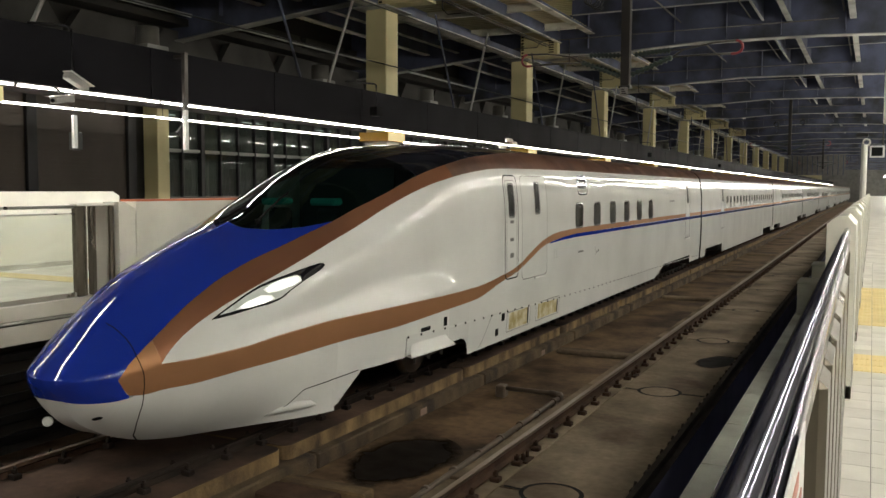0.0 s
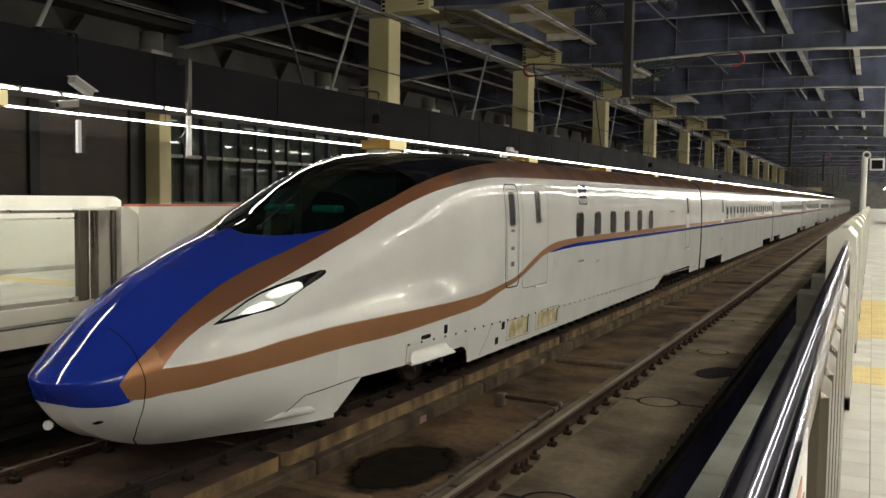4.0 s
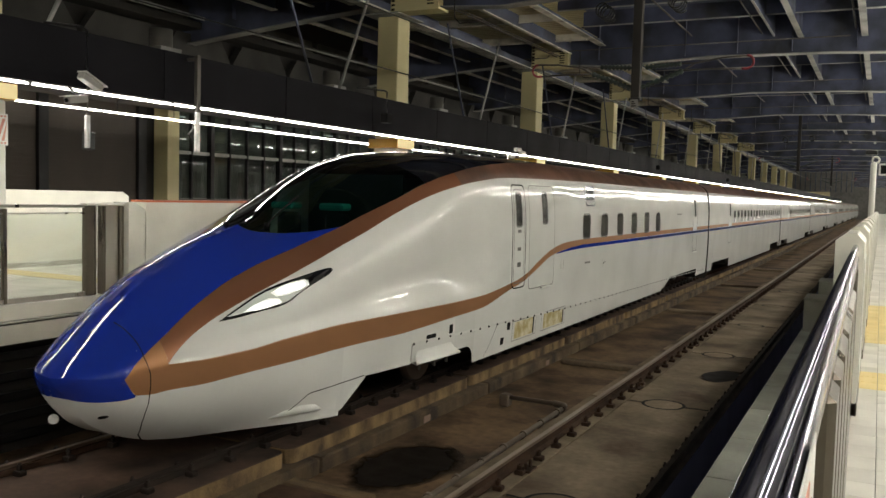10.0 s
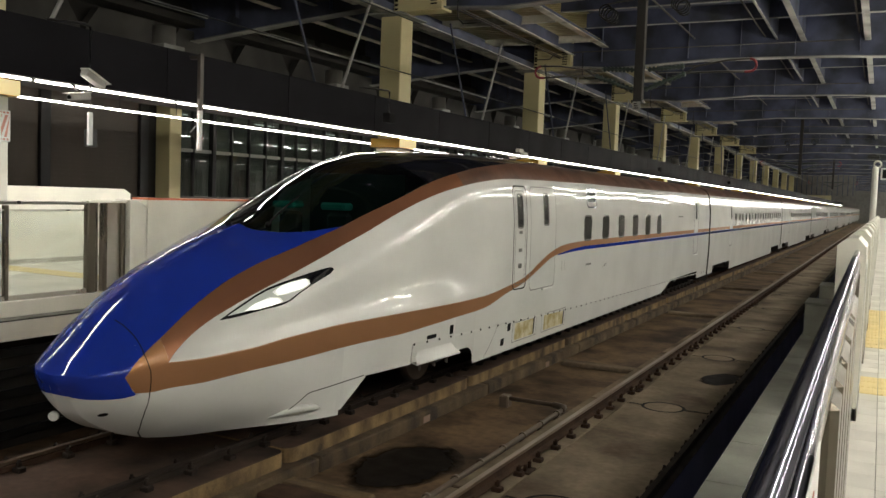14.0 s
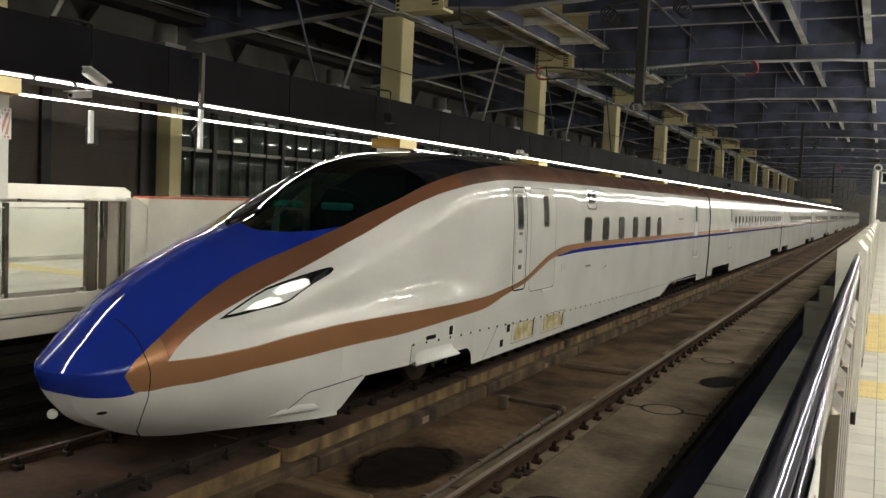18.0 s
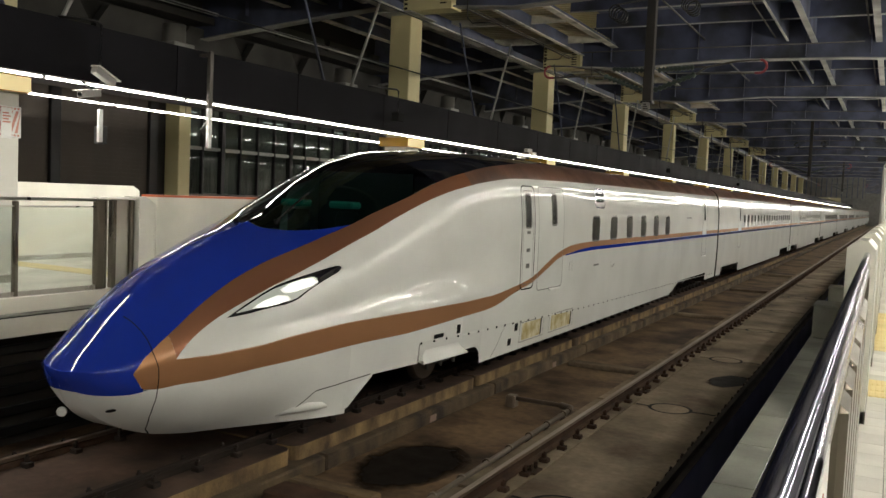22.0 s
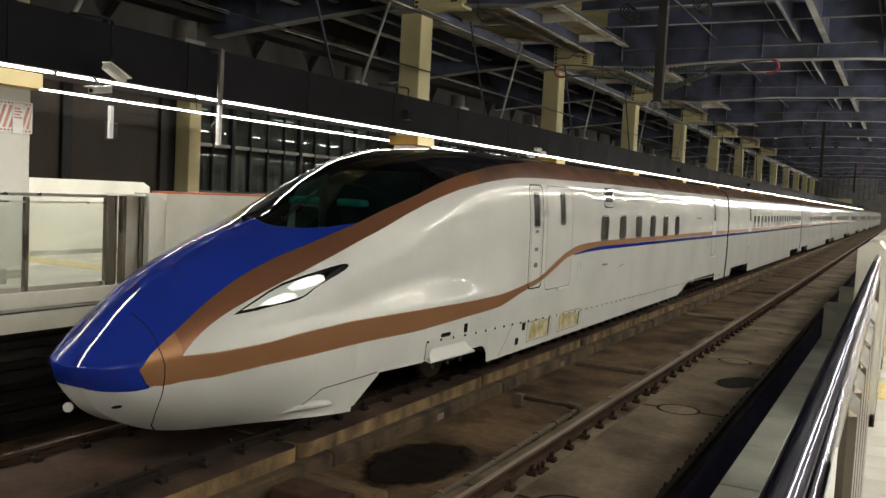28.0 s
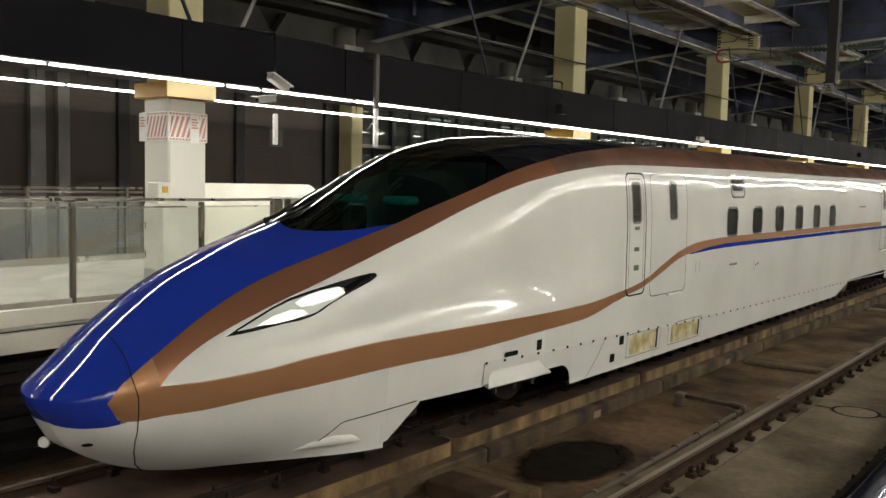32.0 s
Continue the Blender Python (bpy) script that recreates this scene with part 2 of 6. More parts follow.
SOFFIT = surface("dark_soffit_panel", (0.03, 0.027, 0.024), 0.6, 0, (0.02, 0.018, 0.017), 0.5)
# Grey steel; the blue in it is haze put into the colour.
GIRDER = surface("haze_blue_girder_paint", (0.075, 0.088, 0.150), 0.55, 0, (0.02, 0.02, 0.02), 0.9, 0.15, 0.9, 30, 0.08, per_piece=0.2)
DECK = surface("cream_deck_sheet", (0.74, 0.66, 0.40), 0.6, 0, (0.45, 0.4, 0.24), 0.5, 0.08, 0.7, 30, 0.03)
# The deck's grey carries the same painted blue haze.
DECKGREY = surface("haze_blue_deck_sheet", (0.112, 0.13, 0.215), 0.7, 0, (0.07, 0.074, 0.095), 0.7, 0.1, 0.5, 30, 0.03)
DECKPALE = surface("pale_deck_sheet", (0.36, 0.36, 0.34), 0.7, 0, (0.25, 0.25, 0.24), 0.6, 0.1, 0.5, 30, 0.03)
FLANGE = surface("pale_flange_paint", (0.40, 0.40, 0.38), 0.5, 0, (0.12, 0.12, 0.11), 0.8, 0.15, 0.8, 30, 0.05)
PALEFLANGE = surface("cream_flange_paint", (0.78, 0.75, 0.64), 0.5, 0, (0.3, 0.28, 0.22), 0.8, 0.12, 1.2, 30, 0.05, edge=(0.45, 0.6))
SHUTTER = slatted("dark_shutter_panel", (0.078, 0.062, 0.049), 0.4, 0, (0.045, 0.036, 0.028), 0.8, 0.08, 0.6, 30, 0.02, per_piece=0.15, stretch=(1, 1, 0.25), spec=0.3)
BLACKMETAL = surface("black_metal", (0.016, 0.016, 0.016), 0.45, 0.3, bump=0)
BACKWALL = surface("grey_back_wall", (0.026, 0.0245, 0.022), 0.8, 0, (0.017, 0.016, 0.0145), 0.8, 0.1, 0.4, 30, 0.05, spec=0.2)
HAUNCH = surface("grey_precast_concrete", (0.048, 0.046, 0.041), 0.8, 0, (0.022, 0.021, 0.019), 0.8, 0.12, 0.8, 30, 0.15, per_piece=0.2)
EASTWALL = surface("pale_platform_wall", (0.19, 0.185, 0.172), 0.6, 0, (0.08, 0.078, 0.07), 0.5)
OFFICEGLASS = sheet_glass("office_window_glass", (0.5, 0.54, 0.52))
OFFICEPALE = surface("office_wall_paint", (0.42, 0.42, 0.38), 0.6, 0, (0.3, 0.3, 0.27), 0.5)
TUBE = glow("fluorescent_tube", (1.0, 0.955, 0.86), TUBE_POWER * 0.58)
TUBE_NEAR = glow("bright_fluorescent_tube", (1.0, 0.955, 0.83), TUBE_POWER * 1.05)
OFFICETUBE = glow("office_tube", (0.95, 1.0, 0.95), 1.5)
YBOX = surface("yellow_sign_plastic", (0.50, 0.28, 0.025), 0.4, bump=0)
YGLOW = glow("lit_yellow_sign", (1.0, 0.82, 0.42), 0.5)
LENS = glow("headlamp_light", (1.0, 1.0, 0.93), 1.6)
LENSDIM = glow("headlamp_cover", (0.42, 0.44, 0.40), 0.30)
# Mid-bright glow that paints the soft falloff round the lamp cores.
LENSHALO = glow("headlamp_halo", (0.80, 0.82, 0.75), 0.60)
LAMPCASE = surface("headlamp_case", (0.55, 0.55, 0.53), 0.25, 0.6, bump=0)
RED = surface("red_paint", (0.55, 0.03, 0.03), 0.5, bump=0)
REDRUBBER = surface("red_cable_loop", (0.30, 0.05, 0.06), 0.6, bump=0)
GREENSEAT = surface("teal_seat_fabric", (0.05, 0.42, 0.36), 0.8, bump=0.2)
INSUL = surface("insulator_porcelain", (0.05, 0.07, 0.06), 0.3, coat=0.4, bump=0)
VENTGREY = surface("galvanised_duct", (0.17, 0.165, 0.15), 0.5, 0.3, (0.09, 0.085, 0.075), 0.7)
GREYPIPE = surface("grey_pipe", (0.10, 0.095, 0.085), 0.5, 0.3, (0.05, 0.04, 0.03), 0.7)
# Darker copy of the rail iron, with shade put into its colour.
SHADEIRON = surface("shade_dark_iron", (0.030, 0.021, 0.016), 0.75, 0.2, (0.014, 0.011, 0.010), 0.8, 0.3, 3, 60, 0.2, spec=0.25)
PLATETAN = surface("weathered_tan_plate", (0.27, 0.19, 0.155), 0.8, 0, (0.14, 0.09, 0.07), 0.6, spec=0.2)
SOOTPIPE = surface("sooty_pipe", (0.13, 0.10, 0.075), 0.45, 0.0, (0.06, 0.042, 0.03), 0.6, spec=0.5)
PAPER = surface("white_notice", (0.8, 0.8, 0.78), 0.5, bump=0)
BRONZE = surface("bronze_tinted_steel", (0.14, 0.125, 0.10), 0.3, 0.85, (0.15, 0.13, 0.1), 0.5, 0.06, 3, 150, 0.03, stretch=(1, 1, 0.2))
YPANEL = surface("yellowed_filter_mesh", (0.40, 0.32, 0.12), 0.7, 0, (0.72, 0.68, 0.5), 0.9, 0.2, 5, 90, 0.4)
HOUSING = surface("lamp_housing", (0.05, 0.05, 0.05), 0.5, bump=0)
STICKER = surface("red_notice", (0.56, 0.24, 0.19), 0.5, bump=0)
PUDDLE = soft_stain("oil_stain", (0.016, 0.013, 0.011), 0.5)
WET = soft_stain("wet_stain", (0.012, 0.010, 0.009), 0.5)
CAMGREY = surface("camera_housing_grey", (0.30, 0.29, 0.27), 0.5, bump=0)
CABINET = surface("cabinet_enamel", (0.66, 0.65, 0.58), 0.4, bump=0.01)


# ---- mesh tools ----
class Mesh:
    """Collects plain geometry for one mesh object."""

    def __init__(self):
        self.v, self.f, self.s = [], [], []

    def add(self, verts, faces, smooth=False):
        k = len(self.v)
        self.v += [tuple(p) for p in verts]
        self.f += [tuple(i + k for i in f) for f in faces]
        self.s += [smooth] * len(faces)
        return self

    def box(self, x0, x1, y0, y1, z0, z1, c=0.0):
        """A box, with its edges chamfered by c."""
        c = min(c, 0.45 * min(x1 - x0, y1 - y0, z1 - z0))
        if c <= 0:
            p = [(x, y, z) for x in (x0, x1) for y in (y0, y1) for z in (z0, z1)]
            return self.add(p, [(0, 1, 3, 2), (4, 6, 7, 5), (0, 4, 5, 1), (2, 3, 7, 6), (0, 2, 6, 4), (1, 5, 7, 3)])
        lo, hi = (x0, y0, z0), (x1, y1, z1)
        p, at = [], {}
        for sx in (0, 1):
            for sy in (0, 1):
                for sz in (0, 1):
                    sg = (sx, sy, sz)
                    for a in range(3):
                        q = []
                        for k in range(3):
                            e = (lo, hi)[sg[k]][k]
                            q.append(e if k == a else e + (c if sg[k] == 0 else -c))
                        at[sg + (a,)] = len(p)
                        p.append(tuple(q))
        f = []
        for a in range(3):
            b, d = (a + 1) % 3, (a + 2) % 3
            for sa in (0, 1):
                loop = []
                for sb, sd in ((0, 0), (1, 0), (1, 1), (0, 1)):
                    sg = [0, 0, 0]
                    sg[a], sg[b], sg[d] = sa, sb, sd
                    loop.append(at[tuple(sg) + (a,)])
                f.append(tuple(loop if sa else loop[::-1]))
            for sb in (0, 1):
                for sd in (0, 1):
                    quad = []
                    for sa, axis in ((0, b), (1, b), (1, d), (0, d)):
                        sg = [0, 0, 0]
                        sg[a], sg[b], sg[d] = sa, sb, sd
                        quad.append(at[tuple(sg) + (axis,)])
                    f.append(tuple(quad if sb == sd else quad[::-1]))
        for sx in (0, 1):
            for sy in (0, 1):
                for sz in (0, 1):
                    t = [at[(sx, sy, sz, a)] for a in range(3)]
                    f.append(tuple(t if (sx + sy + sz) % 2 else t[::-1]))
        return self.add(p, f)

    def tube(self, path, r, seg=10, caps=True, smooth=True):
        """A round bar along a path of points."""
        path = [Vector(p) for p in path]
        rings, n = [], len(path)
        for i, p in enumerate(path):
            d = (path[min(i + 1, n - 1)] - path[max(i - 1, 0)]).normalized()
            side = d.cross(Vector((0, 0, 1)))
            side = (side if side.length > 1e-3 else Vector((1, 0, 0))).normalized()
            up = side.cross(d)
            rad = r[i] if isinstance(r, (list, tuple)) else r
            rings.append([p + rad * (math.cos(a) * side + math.sin(a) * up) for a in (2 * math.pi * k / seg for k in range(seg))])
        faces = [(i * seg + k, i * seg + (k + 1) % seg, (i + 1) * seg + (k + 1) % seg, (i + 1) * seg + k) for i in range(n - 1) for k in range(seg)]
        self.add([q for ring in rings for q in ring], faces, smooth)
        if caps:
            k = len(self.v) - n * seg
            self.f += [tuple(range(k + seg - 1, k - 1, -1)), tuple(range(k + (n - 1) * seg, k + n * seg))]
            self.s += [False, False]
        return self

    def extrude(self, profile, y0, y1, smooth=False):
        """A closed (x, z) outline, counted anticlockwise as seen from -y, drawn out along y."""
        n = len(profile)
        self.add([(x, y0, z) for x, z in profile] + [(x, y1, z) for x, z in profile], [(k, (k + 1) % n, n + (k + 1) % n, n + k) for k in range(n)], smooth)
        k = len(self.v) - 2 * n
        self.f += [tuple(range(k + n - 1, k - 1, -1)), tuple(range(k + n, k + 2 * n))]
        self.s += [False, False]
        return self

    def extrude_x(self, profile, x0, x1):
        """A closed (y, z) outline drawn out along x."""
        n = len(profile)
        self.add([(x0, y, z) for y, z in profile] + [(x1, y, z) for y, z in profile], [(k, (k + 1) % n, n + (k + 1) % n, n + k) for k in range(n)])
        k = len(self.v) - 2 * n
        self.f += [tuple(range(k + n - 1, k - 1, -1)), tuple(range(k + n, k + 2 * n))]
        self.s += [False, False]
        return self

    def disc(self, x, y, z, r, r0=0.0, seg=24):
        """A flat disc, or a ring from r0 to r."""
        ring = [(math.cos(2 * math.pi * k / seg), math.sin(2 * math.pi * k / seg)) for k in range(seg)]
        if r0:
            return self.add([(x + r * a, y + r * b, z) for a, b in ring] + [(x + r0 * a, y + r0 * b, z) for a, b in ring],
                            [(k, (k + 1) % seg, seg + (k + 1) % seg, seg + k) for k in range(seg)])
        return self.add([(x + r * a, y + r * b, z) for a, b in ring], [tuple(range(seg))])

    def grid(self, pts, smooth=True, flip=False):
        """Rows of points joined by quads."""
        nr, nc = len(pts), len(pts[0])
        f = [(i * nc + j, i * nc + j + 1, (i + 1) * nc + j + 1, (i + 1) * nc + j) for i in range(nr - 1) for j in range(nc - 1)]
        return self.add([p for row in pts for p in row], [q[::-1] for q in f] if flip else f, smooth)

    def data(self, name, material):
        me = bpy.data.meshes.new(name)
        me.from_pydata(self.v, [], self.f)
        me.polygons.foreach_set("use_smooth", self.s)
        for mt in material if isinstance(material, (list, tuple)) else [material]:
            me.materials.append(mt)
        me.validate()
        me.update()
        return me


def part(name, mesh, material, parent=None, label="", at=None):
    """One mesh object under a thing or under a part; a Mesh, or mesh data that alike pieces share."""
    data = mesh.data(name, material) if isinstance(mesh, Mesh) else mesh
    ob = new(name, data)
    if parent is not None:
        ob.parent = parent
    if at is not None:
        ob.location = at
    return tagged(ob, label)


def thing(name, label, category, group="", kind="", at=(0, 0, 0), turn=0.0):
    """An Empty at a thing's base, which carries its parts."""
    ob = new(name)
    ob.empty_display_size = 0.2
    ob.matrix_basis = pose(*at, 0, 0, turn)
    return tagged(ob, label, category, group, kind)


def solid(name, mesh, material, label, category, group="", kind="", at=None):
    return tagged(part(name, mesh, material, None, label, at), label, category, group, kind)


def curve(knots, x):
    """A smooth line through (x, y) knots, with no overshoot."""
    n = len(knots)
    if x <= knots[0][0]:
        return knots[0][1]
    if x >= knots[-1][0]:
        return knots[-1][1]
    h = [knots[i + 1][0] - knots[i][0] for i in range(n - 1)]
    d = [(knots[i + 1][1] - knots[i][1]) / h[i] for i in range(n - 1)]
    i = max(k for k in range(n - 1) if knots[k][0] <= x)

    def slope(k):
        if k == 0 or k == n - 1:
            return d[0] if k == 0 else d[-1]
        if d[k - 1] * d[k] <= 0:
            return 0.0
        a, b = 2 * h[k] + h[k - 1], h[k] + 2 * h[k - 1]
        return (a + b) / (a / d[k - 1] + b / d[k])

    t = (x - knots[i][0]) / h[i]
    return (knots[i][1] * (2 * t**3 - 3 * t**2 + 1) + h[i] * slope(i) * (t**3 - 2 * t**2 + t)
            + knots[i + 1][1] * (3 * t**2 - 2 * t**3) + h[i] * slope(i + 1) * (t**3 - t**2))


# ---- the plan: y runs along the tracks, z = 0 at the rail heads ----
Y_NEAR, Y_FAR = -40.0, 262.0
NEAR_X = 4.37          # centre of the empty track
GAUGE = 1.435 / 2 + 0.033
EDGE_FAR, EDGE_NEAR, PLAT = -2.0, 6.33, 1.25
BAYS = [-32.8, -22.0, -11.2, -0.4, 10.4] + [21.2 + 10.8 * k for k in range(22)]
COL_Y = [-34.7, -23.9, -13.1, -2.3, 8.5] + [21.2 + 10.8 * k for k in range(22)]
COL_X = -5.3


def rounded_slab(w, y0, y1, z0, z1, r):
    """A flat slab whose plan has rounded corners."""
    ring = []
    for cx, cy, q in ((w - r, y1 - r, 0), (-w + r, y1 - r, 1), (-w + r, y0 + r, 2), (w - r, y0 + r, 3)):
        ring += [(cx + r * math.cos(math.pi / 2 * (q + k / 4)), cy + r * math.sin(math.pi / 2 * (q + k / 4))) for k in range(5)]
    n = len(ring)
    return Mesh().add([(x, y, z0) for x, y in ring] + [(x, y, z1) for x, y in ring],
                      [(k, (k + 1) % n, n + (k + 1) % n, n + k) for k in range(n)] + [tuple(range(n, 2 * n)), tuple(range(n - 1, -1, -1))])


def build_trackbed():
    solid("ground", Mesh().box(-16, 16, Y_NEAR, Y_FAR, -1.2, -0.9), BEDFLOOR, "dark concrete ground under the station tracks", "ground", kind="structure")
    floor = tagged(new("trackbed"), "sooty brown concrete floor between the two tracks", "floor", kind="structure")
    part("bed_floor", Mesh().box(-2.6, 5.25, Y_NEAR, Y_FAR, -0.9, -0.5), BEDFLOOR, floor)
    # Added plate and channel: the strip's shade is put into their navy.
    part("gutter_wall", Mesh().box(5.252, 5.275, Y_NEAR, Y_FAR, -0.82, -0.225), NAVY, floor, "added navy plate that hides the slab's lit side")
    part("gutter", Mesh().box(5.25, 6.9, Y_NEAR, Y_FAR, -0.9, -0.82), NAVY, floor, "deep channel below the platform, navy in place of shade")
    # base ledges under the train's track, five metres each
    ledge = Mesh().box(-1.32, 1.32, 0.012, 4.988, -0.5, -0.30, 0.02).data("base_ledge", LEDGECON)
    slab = rounded_slab(1.17, 0.03, 4.97, -0.30, -0.13, 0.13).data("track_slab", YELLOWCON)
    top = rounded_slab(1.163, 0.037, 4.963, -0.13, -0.122, 0.125).data("slab_top", SLAB_DARK)
    near = Mesh().box(-1.17, 0.88, 0.025, 4.975, -0.42, -0.22, 0.015).data("track_slab", SLAB)
    base = Mesh().box(-1.3, 0.88, 0, 5, -0.5, -0.42).data("base_ledge", BEDFLOOR)
    for k in range(-9, 51):
        y = 3.03 + 5.0 * k
        part("base_ledge", ledge, None, floor, at=(0, y + 0.45, 0))
        part("track_slab", slab, None, floor, at=(0, y, 0))
        part("slab_top", top, None, floor, at=(0, y, 0))
        yn = 13.23 + 5.0 * (k - 2)
        part("track_slab", near, None, floor, at=(NEAR_X, yn, 0))
        part("base_ledge", base, None, floor, at=(NEAR_X, yn, 0))
    wobble = [(-0.53 + 0.0647 * k, 0.02 * math.sin(1.7 * k) + 0.012 * math.sin(4.1 * k + 1), 0.026 + 0.012 * math.sin(2.9 * k)) for k in range(21)]
    joint = Mesh().grid([[(x, y - w, -0.2135), (x, y + w, -0.2135)] for x, y, w in wobble], False, True).data("slab_joint", SEAM)
    ring = Mesh().disc(0, 0, -0.2115, 0.335, 0.285).data("anchor_ring", SEAM)
    plug = Mesh().disc(0, 0, -0.2125, 0.286).data("anchor_plug", SLAB)
    for k in range(-2, 24):
        y = 13.23 + 5.0 * k
        part("anchor_ring", ring, None, floor, at=(NEAR_X, y, 0))
        part("slab_joint", joint, None, floor, at=(NEAR_X, y, 0))
        part("anchor_plug", plug, None, floor, at=(NEAR_X, y, 0))
    cross = Mesh().box(1.45, 3.1, -0.16, 0.16, -0.5, -0.41, 0.02).data("cross_beam", SLAB)
    for y in (7.35, 17.0, 27.0, 37.0, 47.0):
        part("cross_beam", cross, None, floor, at=(0, y, 0))
    return floor


def rail_profile():
    return [(-0.0725, -0.153), (0.0725, -0.153), (0.0725, -0.143), (0.014, -0.122), (0.009, -0.055), (0.0325, -0.038), (0.0325, -0.004),
            (0.028, 0), (-0.028, 0), (-0.0325, -0.004), (-0.0325, -0.038), (-0.009, -0.055), (-0.014, -0.122), (-0.0725, -0.143)]


def build_rails():
    clip = Mesh().box(-0.055, 0.055, -0.05, 0.05, -0.21, -0.152, 0.01).box(-0.02, 0.03, -0.022, 0.022, -0.152, -0.095, 0.008)
    clip.tube([(0.0, 0, -0.13), (0.0, 0, -0.075)], 0.017, 6)
    # Clips of three rails come in the shade-dark iron.
    dusky, clip = clip.data("rail_clip", SHADEIRON), clip.data("rail_clip", RUST)
    flip = [(x0, s) for x0, s in ((-GAUGE, -1), (GAUGE, 1), (NEAR_X - GAUGE, -1), (NEAR_X + GAUGE + 0.13, 1))]
    for n, (x, s) in enumerate(flip):
        rail = thing("rail", "steel running rail with a bright head on clips", "rail", "running rails", at=(x, 0, 0))
        # Rails 1 and 3 wear the dark iron: their shade is its colour.
        part("rail_body", Mesh().extrude(rail_profile()[:6] + rail_profile()[10:], Y_NEAR, Y_FAR), SHADEIRON if n in (1, 3) else RUST, rail)
        part("rail_head", Mesh().extrude(rail_profile()[5:11], Y_NEAR, Y_FAR), SHADEIRON if n in (1, 3) else RAILHEAD, rail, "dull rail head, darkened to stand in for shade" if n in (1, 3) else "polished rail head")
        z = 0.085 if n < 2 else 0.0
        y, rest = 2.2 + 0.3 * (n % 2), Mesh()
        while y < 60:
            for side in (-1, 1) if n < 3 else (-1,):
                if y < 34:
                    c = part("rail_clip", dusky if n < 2 or n == 3 else clip, None, rail, at=(side * 0.105, y, z))
                    c.rotation_euler = (0, 0, 0 if side < 0 else math.pi)
                elif side > 0:
                    rest.box(0.05, 0.16, y - 0.05, y + 0.05, -0.21 + z, -0.1 + z)
            y += 0.61
        while y < 130:
            rest.box(0.05, 0.16, y - 0.05, y + 0.05, -0.21 + z, -0.1 + z)
            y += 0.61
        tagged(part("far_clip_row", rest, RUST, rail), kind="stuff")
        if n >= 2:
            part("rail_plinth", Mesh().box(-0.19, 0.19 if n == 2 else -0.002, Y_NEAR, Y_FAR, -0.222, -0.205), SLAB, rail)


def build_platforms():
    far = tagged(new("platform_far"), "island platform with pale tiled floor and cream edge", "platform", kind="structure")
    part("slab", Mesh().box(-8.55, EDGE_FAR - 0.006, Y_NEAR, Y_FAR, 0.985, PLAT - 0.036), GATEWHITE, far, "cream platform edge beam")
    part("joint", Mesh().box(-8.5, EDGE_FAR - 0.04, Y_NEAR, Y_FAR, PLAT - 0.036, PLAT - 0.016), UNDER, far, "dark joint under the coping")
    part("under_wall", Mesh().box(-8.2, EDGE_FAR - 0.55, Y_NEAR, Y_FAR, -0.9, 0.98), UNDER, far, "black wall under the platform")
    part("floor_top", Mesh().box(-8.5, EDGE_FAR - 0.2, Y_NEAR, Y_FAR, PLAT - 0.014, PLAT), PLATTILE, far)
    coping = Mesh().box(EDGE_FAR - 0.2, EDGE_FAR, 0.003, 0.997, PLAT - 0.016, PLAT + 0.003, 0.004).data("coping_stone", COPING)
    for k in range(-40, 40):
        part("coping_stone", coping, None, far, at=(0, k, 0))
    part("far_coping", Mesh().box(EDGE_FAR - 0.2, EDGE_FAR, 40, Y_FAR, PLAT - 0.016, PLAT + 0.003), COPING, far)
    near = tagged(new("platform_near"), "side platform with pale tiles and yellow tactile strips", "platform", kind="structure")
    part("slab", Mesh().box(EDGE_NEAR + 0.03, 15.5, Y_NEAR, Y_FAR, 0.9, PLAT - 0.02), GROUT, near)
    part("under_wall", Mesh().box(6.9, 15.5, Y_NEAR, Y_FAR, -0.9, 0.9), NAVY, near, "dark navy wall under the platform")
    coping = Mesh().box(EDGE_NEAR, EDGE_NEAR + 0.30, 0.003, 0.997, PLAT - 0.09, PLAT + 0.003, 0.008).data("coping_stone", COPING)
    for k in range(-40, 60):
        part("coping_stone", coping, None, near, at=(0, k + 0.3, 0))
    part("far_coping", Mesh().box(EDGE_NEAR, EDGE_NEAR + 0.3, 60, Y_FAR, PLAT - 0.09, PLAT + 0.003), COPING, near)
    part("edge_floor", Mesh().box(EDGE_NEAR + 0.303, 6.95, Y_NEAR, Y_FAR, PLAT - 0.02, PLAT), PLATTILE, near)
    tile = Mesh().box(0.002, 0.298, 0.002, 0.298, PLAT - 0.02, PLAT, 0.002).data("floor_tile", PLATTILE)
    bump = Mesh().box(0.002, 0.298, 0.002, 0.298, PLAT - 0.02, PLAT + 0.002, 0.002)
    for k in range(6):
        bump.box(0.02 + 0.047 * k, 0.045 + 0.047 * k, 0.015, 0.285, PLAT, PLAT + 0.006, 0.003)
    bump = bump.data("tactile_tile", TACTILE)
    for i in range(4):
        for j in range(60):
            y = 3.9 + 0.3 * j
            yellow = 8.65 <= y + 0.15 <= 9.6 or 11.7 <= y + 0.15 <= 16.2
            part("tactile_tile" if yellow else "floor_tile", bump if yellow else tile, None, near, at=(6.955 + 0.3 * i, y, 0))
    part("floor_top", Mesh().box(8.16, 15.5, Y_NEAR, Y_FAR, PLAT - 0.02, PLAT), PLATTILE, near)
    part("floor_top", Mesh().box(6.953, 8.157, 21.92, Y_FAR, PLAT - 0.02, PLAT), PLATTILE, near)
